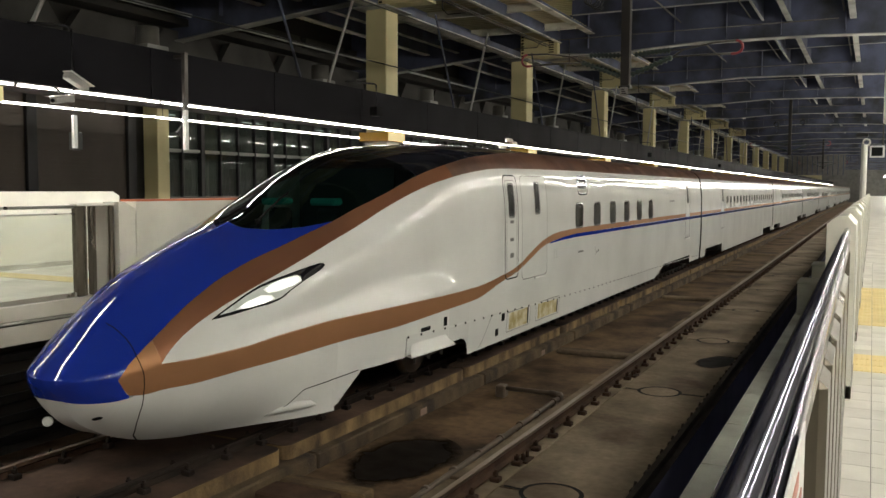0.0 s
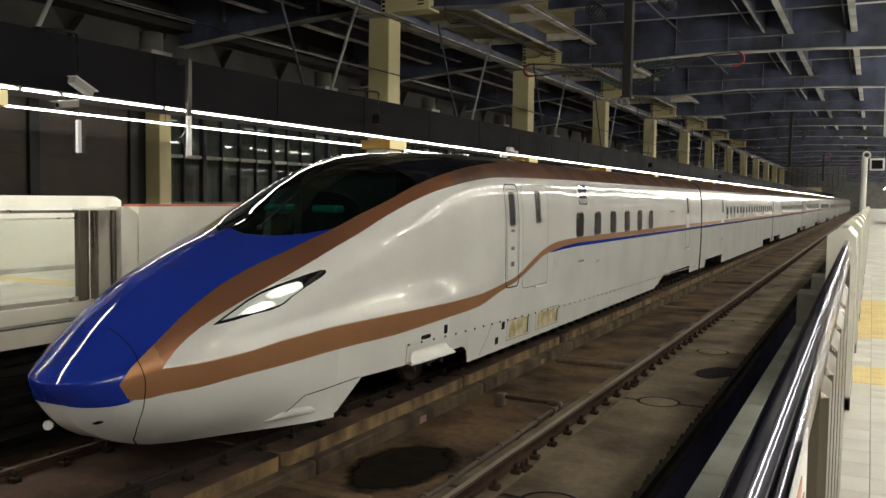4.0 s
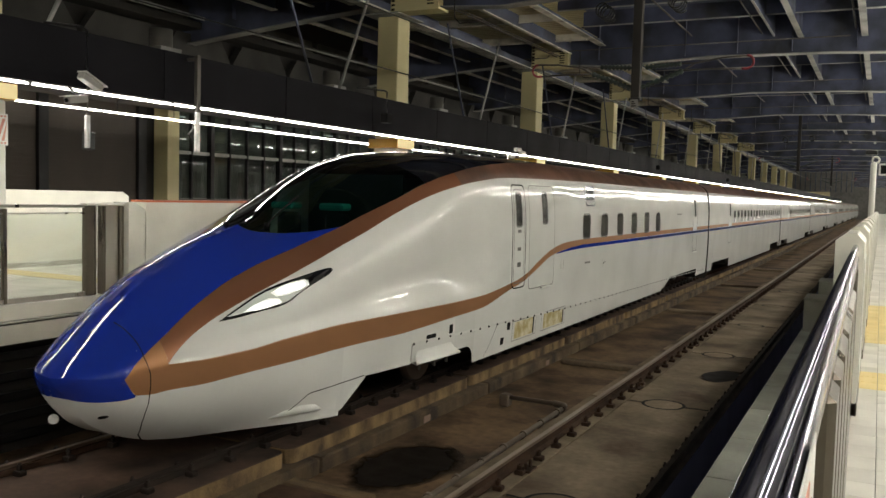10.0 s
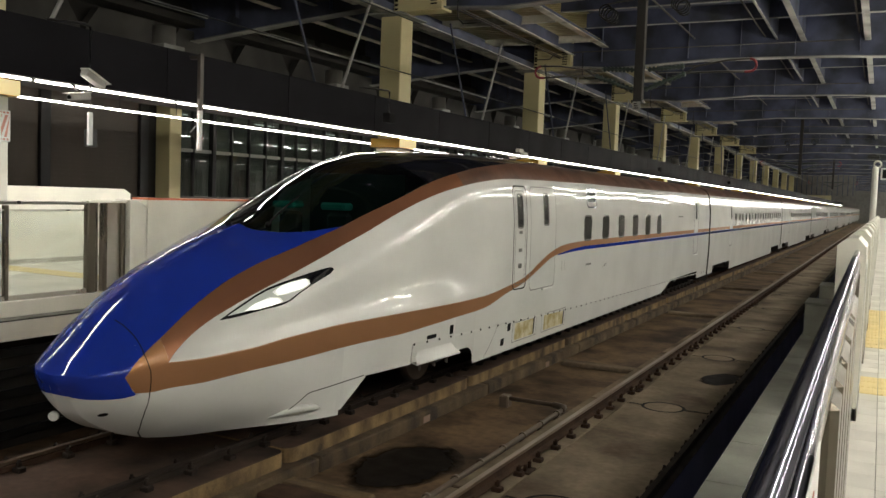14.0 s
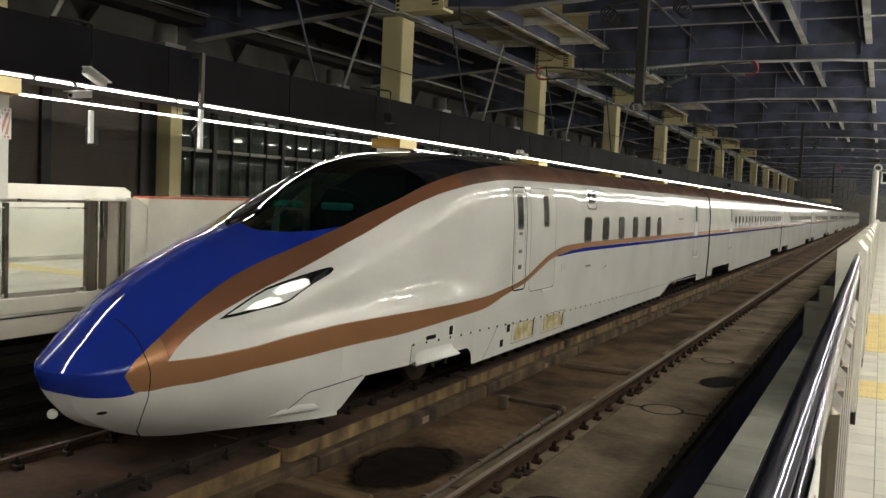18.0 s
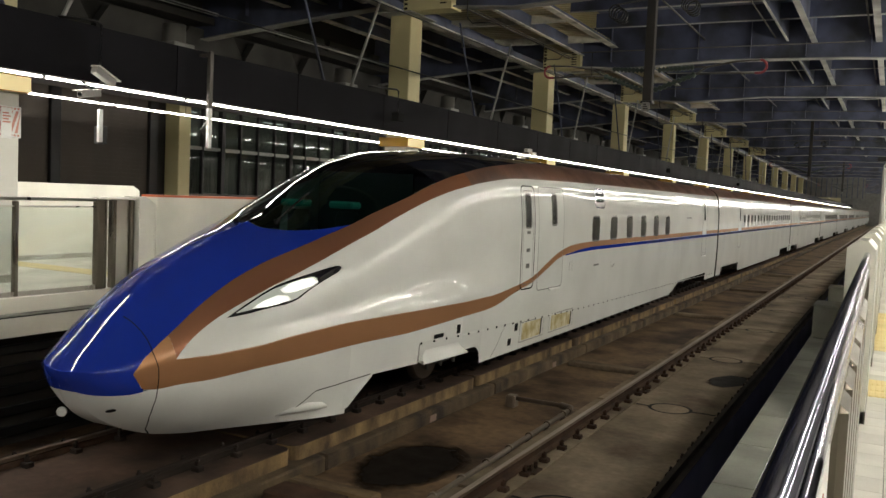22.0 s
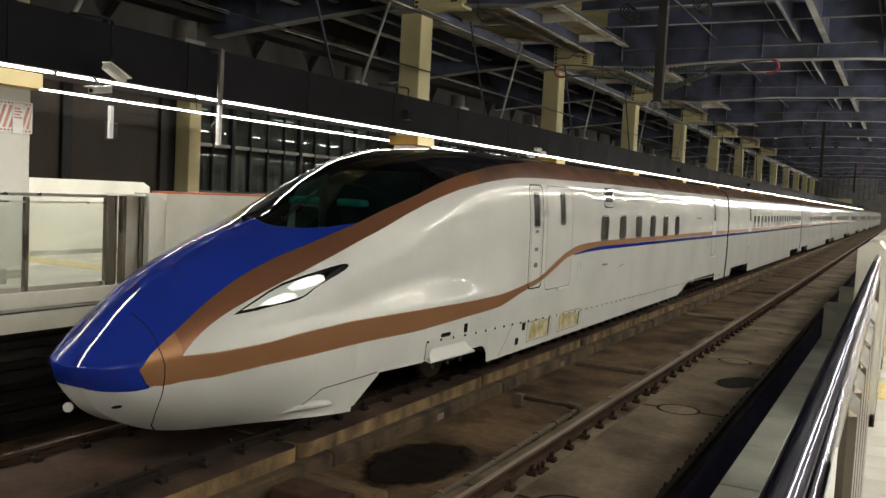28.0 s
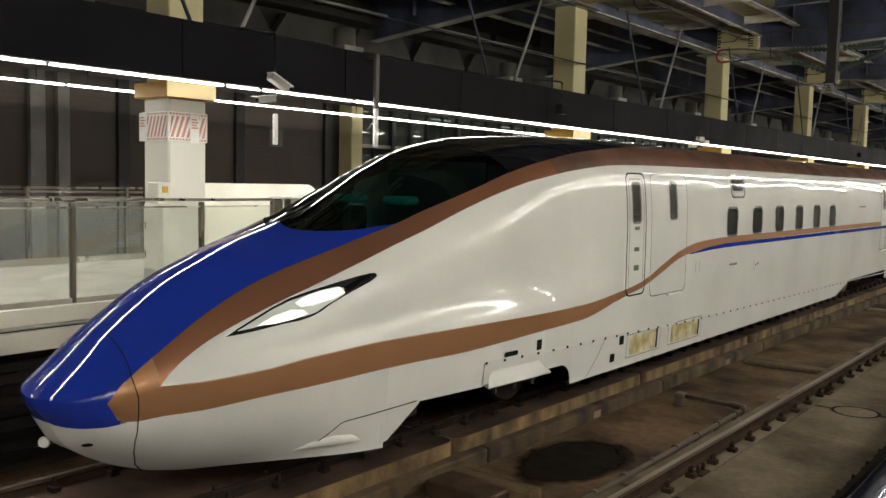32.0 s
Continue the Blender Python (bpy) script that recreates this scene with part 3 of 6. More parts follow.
    part("floor_top", Mesh().box(6.953, 8.157, Y_NEAR, 3.88, PLAT - 0.02, PLAT), PLATTILE, near)


def build_shell():
    """Walls that close the place, and the deck high above."""
    w = solid("wall_far_end", Mesh().box(-16, 16, Y_FAR, Y_FAR + 0.3, -1.2, 10), EASTWALL, "pale far end wall of the station hall", "wall", kind="structure")
    solid("wall_near_end", Mesh().box(-16, 16, Y_NEAR - 0.3, Y_NEAR, -1.2, 10), BACKWALL, "dark end wall of the station hall", "wall", kind="structure")
    solid("wall_east", Mesh().box(15.5, 15.8, Y_NEAR, Y_FAR, -1.2, 10), EASTWALL, "pale wall behind the side platform", "wall", kind="structure")
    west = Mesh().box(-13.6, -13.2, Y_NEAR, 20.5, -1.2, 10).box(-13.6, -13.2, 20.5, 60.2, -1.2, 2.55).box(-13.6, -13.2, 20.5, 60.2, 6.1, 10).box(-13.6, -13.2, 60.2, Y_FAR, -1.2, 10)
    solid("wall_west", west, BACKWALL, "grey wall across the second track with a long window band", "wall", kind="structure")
    deck = Mesh()
    deck.box(-16, 16, Y_NEAR, Y_FAR, 9.6, 9.8)
    prof, k = [], 0
    while Y_NEAR + 0.3 * k < 110:
        y = Y_NEAR + 0.3 * k
        prof += [(y, 9.58), (y + 0.08, 9.58), (y + 0.12, 9.5), (y + 0.26, 9.5)]
        k += 1
    deck.grid([[(x, y, z) for y, z in prof] for x in (-16, -2.3)], False)
    for lo, hi in zip(BAYS, BAYS[1:]):
        if -12 < lo < 100:
            prof, y = [], lo + 0.25
            while y < hi - 0.5:
                prof += [(y, 8.98), (y + 0.09, 8.98), (y + 0.13, 8.9), (y + 0.27, 8.9)]
                y += 0.31
            deck.grid([[(x, y, z) for y, z in prof] for x in (-8.6, -2.56)], False)
    ceiling = solid("ceiling", deck, DECK, "cream corrugated deck above the girders", "ceiling", kind="structure")
    pale = Mesh().box(4.9, 15.5, Y_NEAR, Y_FAR, 9.45, 9.598)
    for k in range(120):
        pale.box(4.91, 15.49, Y_NEAR + 1.25 * k, Y_NEAR + 1.25 * k + 0.08, 9.41, 9.449)
    solid("ceiling_pale", pale, DECKPALE, "pale ribbed deck above the side platform", "ceiling", kind="structure")
    plain = Mesh().box(-2.3, 4.9, Y_NEAR, Y_FAR, 9.45, 9.598)
    k = 0
    while Y_NEAR + 0.9 * k < 110:
        plain.box(-2.29, 4.89, Y_NEAR + 0.9 * k, Y_NEAR + 0.9 * k + 0.05, 9.40, 9.449)
        k += 1
    solid("ceiling_grey", plain, DECKGREY, "grey ribbed deck above the tracks, tinted blue for haze", "ceiling", kind="structure")
    return ceiling


def bent_bar(xs, zs, y0, y1, h):
    """A bar of height h that follows a bent line across the hall, as one closed body; h may be a ceiling height to reach."""
    m, n = Mesh(), len(xs)
    tops = [h if h > 5 else z + h for z in zs]
    ring = [[(x, y0, z) for x, z in zip(xs, zs)], [(x, y1, z) for x, z in zip(xs, zs)], [(x, y1, z) for x, z in zip(xs, tops)], [(x, y0, z) for x, z in zip(xs, tops)]]
    v = [p for row in ring for p in row]
    f = [(r * n + i, r * n + i + 1, ((r + 1) % 4) * n + i + 1, ((r + 1) % 4) * n + i) for r in range(4) for i in range(n - 1)]
    f += [(0, n, 2 * n, 3 * n), (4 * n - 1, 3 * n - 1, 2 * n - 1, n - 1)]
    return m.add(v, [q[::-1] for q in f])


def build_girders():
    xs = (-13.2, -9.0, -5.9, -4.7, -2.0, 1.5, 5.5, 9.0, 15.5)
    zs = (7.53, 7.94, 8.2, 8.12, 7.95, 8.15, 8.1, 7.95, 7.95)
    stiff = Mesh().box(-0.012, 0.012, -0.19, -0.03, 8.2, 9.5).data("stiffener", GIRDER)
    for y in BAYS:
        g = thing("girder", "dark grey steel cross girder with pale flange", "girder", "cross girders", at=(0, y, 0))
        part("web", bent_bar(xs, zs, -0.03, 0.03, 9.5), GIRDER, g)
        part("bottom_flange", bent_bar(xs, [z - 0.035 for z in zs], -0.19, 0.19, 0.034), FLANGE, g)
        if 0 < y < 90:
            for x in (-11, -7.5, -2.6, -1.0, 0.6, 2.4, 4.2, 6.2, 8.2):
                part("stiffener", stiff, None, g, at=(x, 0, 0))
            box = part("gusset_box", Mesh().box(-5.25, -3.75, -0.3, 0.3, 7.96, 8.95, 0.01), CREAM, g, "cream gusset box above the column")
            for k in range(7):
                part("vent_slot", Mesh().box(-4.1, -3.9, -0.306, -0.3, 8.1 + 0.09 * k, 8.14 + 0.09 * k), SEAM, box)
                part("vent_slot", Mesh().box(-5.22, -5.12, -0.306, -0.3, 8.0 + 0.12 * k, 8.06 + 0.12 * k), SEAM, box)
    for x, z, w in ((COL_X, 7.93, 0.2), (-9.5, 8.4, 0.13), (-2.5, 8.75, 0.13), (-3.75, 8.5, 0.07), (-6.7, 8.35, 0.08), (-8.1, 8.4, 0.08), (3.6, 8.75, 0.035), (4.47, 8.65, 0.09), (6.43, 8.6, 0.10), (9.6, 8.3, 0.13)):
        g = thing("long_beam", "steel beam running the length of the hall", "beam", "long beams", at=(x, 0, 0))
        part("web", Mesh().box(-0.02, 0.02, Y_NEAR, Y_FAR, z, 8.2 if x == COL_X else 9.5 if x > -2 else 8.9), GIRDER, g)
        part("bottom_flange", Mesh().box(-w, w, Y_NEAR, Y_FAR, z - 0.03, z), PALEFLANGE if x < -2 else FLANGE, g)
    # short purlins across the column line
    purlin = Mesh().box(-8.4, -2.55, -0.015, 0.015, 8.66, 8.9).data("web", PALEFLANGE)
    purlin_foot = Mesh().box(-8.4, -2.55, -0.06, 0.06, 8.64, 8.659).data("flange", PALEFLANGE)
    for y in BAYS:
        if -2 < y < 90:
            for d in (1.8, 5.4, 9.0):
                j = thing("purlin", "short steel purlin with pale flange", "joist", "short purlins", at=(0, y + d, 0))
                part("web", purlin, None, j)
                part("flange", purlin_foot, None, j)
    # joists between the girders
    joist = Mesh().box(-2.4, 15.4, -0.02, 0.02, 8.95, 9.44).data("web", GIRDER)
    foot = Mesh().box(-2.4, 15.4, -0.07, 0.07, 8.93, 8.948).data("flange", FLANGE)
    for y in BAYS:
        if -2 < y < 100:
            for d in (2.7, 5.4, 8.1):
                j = thing("joist", "grey steel joist under the deck", "joist", "deck joists", at=(0, y + d, 0))
                part("web", joist, None, j)
                part("flange", foot, None, j)


def build_columns():
    first = None
    for y in COL_Y:
        if first is not None:
            copy_thing(first, pose(COL_X, y, PLAT))
            continue
        c = thing("column", "cream steel column clad in white at platform level", "column", "platform columns", at=(COL_X, y, PLAT))
        part("cladding", Mesh().box(-0.36, 0.36, -0.36, 0.36, 0, 2.95, 0.03), COLWHITE, c, "white enamel cladding")
        part("shaft", Mesh().box(-0.33, 0.33, -0.33, 0.33, 2.95, 6.64, 0.02), CREAM, c)
        part("base_skirt", Mesh().box(-0.37, 0.37, -0.37, 0.37, 0, 0.12, 0.01), STAINLESS, c)
        part("head_plate", Mesh().box(-0.55, 0.55, -0.75, 0.75, 6.59, 6.62), FLANGE, c)
        part("lamp_collar", Mesh().box(-0.47, 0.47, -0.47, 0.47, 2.95, 3.2, 0.01), YBOX, c, "yellow illuminated collar")
        part("lit_panel", Mesh().box(0.472, 0.48, -0.46, 0.46, 2.96, 3.19), YGLOW, c, "glowing yellow sign face")
        first = c


def build_canopy():
    """The far platform's canopy: fascia panels along the edge and a soffit."""
    can = tagged(new("canopy_far"), "dark panelled platform canopy", "canopy", kind="structure")
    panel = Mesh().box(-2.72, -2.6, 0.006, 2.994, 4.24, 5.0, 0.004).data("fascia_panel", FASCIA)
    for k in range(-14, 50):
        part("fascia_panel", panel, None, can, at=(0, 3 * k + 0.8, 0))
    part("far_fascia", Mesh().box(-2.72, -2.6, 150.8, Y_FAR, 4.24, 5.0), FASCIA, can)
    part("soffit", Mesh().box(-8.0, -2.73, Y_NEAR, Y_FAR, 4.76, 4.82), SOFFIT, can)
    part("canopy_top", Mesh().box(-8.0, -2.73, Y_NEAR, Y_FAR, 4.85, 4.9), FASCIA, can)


def build_tubes(x, z, k0, k1, hung, w=0.12):
    """A row of strip lights, one behind the other: flat diffusers under the canopy, round tubes over the side platform."""
    def strip_light(mesh, cx, y0, y1, cz):
        if hung:
            return mesh.tube([(cx, y0, cz), (cx, y1, cz)], 0.034, 8)
        return mesh.box(cx - w / 2, cx + w / 2, y0, y1, cz - 0.006, cz + 0.006, 0.003)

    material, row, housing = TUBE_NEAR if hung else TUBE, Mesh(), Mesh()
    for k in range(k1, 104):
        strip_light(row, x, 2.5 * k + 0.03, 2.5 * k + 2.43, z)
        housing.box(x - 0.03, x + 0.03, 2.5 * k, 2.5 * k + 2.45, z + 0.036, z + 0.06)
    far_row = thing("far_tube_lights", "far row of white tube lights", "light", kind="stuff")
    part("tube", row, material, far_row)
    part("housing", housing, HOUSING, far_row)
    first = None
    for k in range(k0, k1):
        if first is not None:
            copy_thing(first, pose(x, 2.5 * k, z))
            continue
        lamp = thing("tube_light", "white fluorescent tube light under the canopy edge" if not hung else "white fluorescent tube light hung over the side platform",
                     "light", "platform tube lights", at=(x, 2.5 * k, z))
        part("tube", strip_light(Mesh(), 0, 0.04, 2.46, 0), material, lamp, "glowing white tube")
        part("housing", Mesh().box(-0.05, 0.05, 0.0, 2.498, 0.02, 0.038, 0.006) if not hung else Mesh().box(-0.014, 0.014, 0.0, 2.498, 0.08, 0.11, 0.004), HOUSING, lamp)
        for yy in (0.002, 2.48):
            part("end_cap", Mesh().box(-0.03, 0.03, yy, yy + 0.018, -0.017, 0.019), HOUSING, lamp)
        for yy in (0.4, 2.0):
            part("hanger", Mesh().tube([(0, yy, 0.03), (0, yy, (9.46 if hung else 4.77 if x < -3 else 4.25) - z)], 0.008, 6), GREYPIPE if hung else BLACKMETAL, lamp)
        first = lamp


def build_west_wall():
    wall = tagged(new("shutter_wall"), "dark shutter panels and glazed office front", "wall", kind="structure")
    x = -13.18
    posts = [12.2 - 3.72 * k for k in range(9, 0, -1)] + [12.18, 15.87, 19.36]
    for y0, y1 in zip(posts, posts[1:]):
        part("shutter", Mesh().box(x, x + 0.05, y0 + 0.16, y1 - 0.16, 0.0, 7.0, 0.01), SHUTTER, wall, "smooth dark brown shutter")
        part("shutter_post", Mesh().box(x, x + 0.16, y1 - 0.16, y1 + 0.16, 0.0, 7.0, 0.01), BLACKMETAL, wall)
    for y0, y1 in ((9.75, 10.12), (10.42, 10.72)):
        part("shutter_jamb", Mesh().box(x, x + 0.2, y0, y1, 0.0, 7.0, 0.01), EASTWALL, wall, "pale jamb beside the shutter")
    part("pilaster", Mesh().box(x, x + 0.6, 19.95, 20.45, 0.0, 7.0, 0.02), CREAM, wall, "cream pilaster")
    for k in range(43):
        y = 20.6 + 0.93 * k
        for z0, z1 in ((2.6, 4.03), (4.15, 5.05), (5.1, 6.05)):
            g = part("window_pane", Mesh().box(x, x + 0.015, y + 0.035, y + 0.895, z0, z1), OFFICEGLASS, wall)
            g.visible_shadow = False
        part("mullion", Mesh().box(x, x + 0.12, y - 0.035, y + 0.035, 2.55, 6.1, 0.005), BLACKMETAL, wall)
        if k % 4 == 2:
            part("window_post", Mesh().box(x - 0.02, x + 0.16, y - 0.09, y + 0.09, 2.55, 6.1, 0.01), BLACKMETAL, wall)
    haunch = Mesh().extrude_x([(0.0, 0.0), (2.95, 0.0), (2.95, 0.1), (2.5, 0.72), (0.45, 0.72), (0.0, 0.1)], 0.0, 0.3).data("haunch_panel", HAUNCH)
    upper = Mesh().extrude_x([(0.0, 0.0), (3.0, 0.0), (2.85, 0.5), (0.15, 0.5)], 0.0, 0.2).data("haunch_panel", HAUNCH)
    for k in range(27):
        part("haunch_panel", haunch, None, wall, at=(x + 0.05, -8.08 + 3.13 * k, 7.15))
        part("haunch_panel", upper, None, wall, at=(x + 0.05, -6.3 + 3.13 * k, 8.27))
    # Dark band added where a ledge's shadow lies between the haunch rows.
    part("wall_beam", Mesh().box(x, x + 0.8, Y_NEAR, 90, 7.98, 8.2, 0.01), BACKWALL, wall, "dark band along the wall in place of a ledge's shadow")
    part("wall_pipe", Mesh().tube([(x + 0.9, Y_NEAR, 8.3), (x + 0.9, 90, 8.3)], 0.06, 8), FLANGE, wall, "pale pipe along the wall")
    part("transom", Mesh().box(x, x + 0.1, 20.5, 60, 4.04, 4.14), OFFICEPALE, wall, "pale window transom")
    part("sill", Mesh().box(x, x + 0.2, 20.5, 60, 2.5, 2.59, 0.01), GREYPIPE, wall)


def build_office():
    """The lit room behind the window band."""
    room = tagged(new("office_room"), "dim office behind the window band", "room", kind="structure")
    part("back_wall", Mesh().box(-16.4, -16.2, 20.5, 60.2, 2.4, 6.3), OFFICEPALE, room)
    part("room_floor", Mesh().box(-16.2, -13.6, 20.5, 60.2, 2.4, 2.55), BACKWALL, room)
    part("room_ceiling", Mesh().box(-16.2, -13.6, 20.5, 60.2, 6.1, 6.3), OFFICEPALE, room)
    part("end_wall", Mesh().box(-16.2, -13.6, 20.3, 20.5, 2.4, 6.3), OFFICEPALE, room)
    part("end_wall", Mesh().box(-16.2, -13.6, 60.2, 60.4, 2.4, 6.3), OFFICEPALE, room)
    for k in range(8):
        lamp = thing("office_light", "small white strip light under the office ceiling", "light", "office lights", at=(-14.6, 21.6 + 4.8 * k, 5.4))
        part("tube", Mesh().tube([(0, 0, 0), (0, 1.2, 0)], 0.02, 6), OFFICETUBE, lamp)
        part("hanger", Mesh().box(-0.02, 0.02, 0.55, 0.65, 0.02, 0.7), HOUSING, lamp)
    for k in range(9):
        y = 21.2 + 3.1 * k
        c = thing("locker", "pale steel locker standing in the office", "locker", "office lockers", at=(-15.9, y, 2.55))
        part("body", Mesh().box(-0.25, 0.25, 0, 0.9 + 0.5 * (k % 3), 0, 1.1 + 0.3 * (k % 2), 0.01), CABINET, c)
        part("door", Mesh().box(0.252, 0.265, 0.05, 0.42, 0.08, 1.0, 0.004), OFFICEPALE, c)


build_trackbed()
build_rails()
build_platforms()
build_shell()
build_girders()
build_columns()
build_canopy()
build_tubes(-2.64, 4.2, -12, 34, False, 0.085)
build_tubes(-7.0, 4.434, -12, 34, False, 0.10)
build_tubes(9.8, 6.35, -15, 24, True)
build_tubes(12.6, 6.35, -15, 24, True)
build_west_wall()
build_office()


# ---- the train: local y = 0 at the nose tip of the leading car ----
TOP = ((0, 1.005), (0.06, 1.066), (0.3, 1.252), (0.58, 1.484), (0.94, 1.73), (1.33, 1.96), (1.75, 2.14), (2.2, 2.311), (2.7, 2.46), (3.2, 2.62), (3.8, 2.885), (4.4, 3.16), (5.1, 3.41), (5.9, 3.545), (6.8, 3.618), (7.8, 3.642), (9, 3.655), (12, 3.655))
WIDE = ((0, 0), (0.03, 0.174), (0.12, 0.39), (0.3, 0.56), (0.7, 0.785), (1.2, 1.045), (2, 1.325), (3, 1.505), (4.5, 1.635), (6, 1.695), (9, 1.70), (12, 1.70))
LOW = ((0, 1.005), (0.02, 0.935), (0.08, 0.845), (0.24, 0.57), (0.44, 0.42), (0.7, 0.29), (0.95, 0.22), (1.3, 0.2), (12, 0.2))
MID = ((0, 1.015), (0.36, 1.015), (0.55, 1.05), (0.92, 1.1), (1.24, 1.13), (1.91, 1.24), (2.8, 1.3), (4, 1.31), (7, 1.35), (9, 1.5), (12, 1.5))
TUCK = ((0, 0.3), (0.4, 0.3), (0.75, 0.3), (0.95, 0.4), (1.2, 0.47), (1.6, 0.58), (2, 0.7), (2.4, 0.82), (2.9, 0.93), (3.6, 0.97), (12, 0.97))
BULGE = ((0, 2.14), (1, 1.74), (2, 1.75), (3, 3.12), (4.5, 3.9), (6, 6.58), (7.6, 11.07), (9, 10.02), (12, 8.53))
PEAK = ((0, 1.53), (1, 1.96), (3, 1.5), (5, 1.5), (7, 3.52), (8.4, 4.31), (12, 3.53))
# the flank below the copper band, as its lean in degrees: heights of a fillet over the crest and of the shoulder line, and the lean at them
CREST_Z = ((0.76, 1.105), (1.31, 1.15), (1.98, 1.245), (2.85, 1.32), (4, 1.34), (6, 1.35), (12, 1.5))
FILLET_Z = ((0.76, 1.17), (1.3, 1.29), (2, 1.37), (3, 1.46), (4, 1.585), (5, 1.635), (6, 1.66), (8, 1.75), (12, 1.9))
SHOULDER_Z = ((0.76, 1.20), (1.3, 1.34), (1.5, 1.44), (2, 1.58), (3, 1.90), (4, 2.22), (5, 2.53), (6, 2.86), (7, 3.04), (8, 3.12), (10, 3.17), (12, 3.17))
LEAN_CREST = ((0.76, 17), (3, 15), (4, 13), (5, 10), (6, 4), (7, 1), (12, 0))
LEAN_RISE = ((0.76, 27), (2, 26), (4, 24.5), (5, 23), (5.5, 22), (5.95, 18.5), (6.6, 6), (8, 0.5), (12, 0))
LEAN_FILLET = ((0.76, 26), (1.3, 24), (2, 23.5), (3, 22.5), (4, 21.5), (5, 20), (5.6, 18), (6.2, 8), (7, 2), (8, 0.3), (12, 0.1))
LEAN_MID = ((0.76, 27), (1.25, 24), (1.5, 18), (2, 12), (3, 6), (4, 2), (5, -2), (6, -1), (8, 0.6), (12, 0.8))
LEAN_UPPER = ((0.76, 29), (1.3, 25), (2, 18), (3, 13), (4, 10), (5, 7), (6, 5), (8, 6.6), (12, 7))
LEAN_SHOULDER = ((0.76, 31), (1.3, 25), (2, 22.5), (3, 20.5), (4, 19), (5, 16.3), (6, 12.7), (7, 11), (8, 10.5), (12, 10.4))
LEAN_TOP = ((0.76, 44), (2, 42), (3, 30), (4, 28), (5, 25), (6, 21), (8, 17), (12, 15.5))
FLARE = ((0, 0), (0.9, 0), (1.3, 0.045), (2.4, 0.05), (2.9, 0.03), (3.4, 0))
CREASE = ((0, 2.4), (1, 3.2), (2, 3.2), (3.4, 2), (8, 1.6), (12, 1.6))
# the livery's edges, as heights along the car
BLUE_EDGE = ((0.38, 1), (0.48, 1.13), (0.562, 1.199), (0.714, 1.314), (0.882, 1.424), (1.232, 1.65), (1.673, 1.878), (2.147, 2.056), (2.538, 2.179), (2.973, 2.313), (3.471, 2.462), (4.005, 2.641), (4.61, 2.831), (5.287, 3.048), (5.986, 3.236), (6.804, 3.39), (8.7, 3.54), (10, 3.58), (12, 3.6))
BAND_EDGE = ((0.76, 1.118), (0.834, 1.199), (1.098, 1.398), (1.434, 1.577), (1.823, 1.746), (2.263, 1.906), (2.686, 2.062), (3.217, 2.245), (3.758, 2.414), (4.384, 2.627), (5.044, 2.831), (5.714, 2.998), (6.523, 3.143), (7.565, 3.232), (8.882, 3.257), (12, 3.28))
STRIPE_TOP = ((0.76, 1.116), (1.02, 1.125), (1.31, 1.155), (1.62, 1.19), (1.98, 1.25), (2.39, 1.29), (2.85, 1.325), (3.4, 1.335), (4, 1.34), (5.561, 1.345), (6.501, 1.36), (7.655, 1.459), (8.313, 1.559), (8.942, 1.757), (9.661, 1.953), (10.453, 2.054), (12, 2.09), (20, 2.1))
STRIPE_LOW = ((0.38, 0.99), (0.48, 0.83), (0.6, 0.82), (0.79, 0.85), (1.05, 0.87), (1.34, 0.91), (1.66, 0.95), (2.03, 0.98), (2.43, 1.01), (2.88, 1.04), (3.42, 1.055), (4.05, 1.06), (4.75, 1.09), (5.56, 1.13), (6.53, 1.165), (7.641, 1.36), (8.264, 1.455), (8.923, 1.638), (9.668, 1.837), (10.494, 1.919), (12, 1.97), (20, 1.99))
CHIN_EDGE = ((0, 0.85), (0.1, 0.79), (0.16, 0.775), (0.35, 0.78), (0.48, 0.805), (0.55, 0.83))
SCREEN_EDGE = ((0, 2.75), (0.38, 2.66), (0.64, 2.79), (0.87, 3.11), (1, 3.52))
LEAD_END, CAR_LEN, CAR_PITCH = 26.12, 24.75, 25.0


@functools.lru_cache(maxsize=None)
def flank(s):
    """Heights and half widths of the side between its crest and the copper band, from its lean."""
    zc, zf, zs, zb = curve(CREST_Z, s), curve(FILLET_Z, s), curve(SHOULDER_Z, s), curve(BAND_EDGE, s)
    gap = zs - zf
    knots = [(zc, curve(LEAN_CREST, s)), (zc + 0.45 * (zf - zc), curve(LEAN_RISE, s)), (zf, curve(LEAN_FILLET, s)), (zf + 0.35 * gap, curve(LEAN_MID, s)),
             (zs - 0.22 * gap, curve(LEAN_UPPER, s)), (zs, curve(LEAN_SHOULDER, s)), (zb, curve(LEAN_TOP, s))]
    n, x = 80, curve(WIDE, s)
    zz, xx = [zc], [x]
    for k in range(n):
        z = zc + (zb - zc) * (k + 0.5) / n
        x -= (zb - zc) / n * math.tan(radians(curve(knots, z)))
        zz.append(zc + (zb - zc) * (k + 1) / n)
        xx.append(x)
    return zz, xx


def oval(s, a):
    """The plain section under the flank's shaping."""
    zt, w, zm, th = curve(TOP, s), curve(WIDE, s), curve(MID, s), math.pi / 2 * (1 - a)
    return w * max(math.cos(th), 0) ** (2 / curve(PEAK, s)), zm + (zt - zm) * max(math.sin(th), 0) ** (2 / curve(BULGE, s))


@functools.lru_cache(maxsize=None)
def shoulder_scale(s):
    return flank(s)[1][-1] / oval(s, level(s, curve(BAND_EDGE, s)))[0]


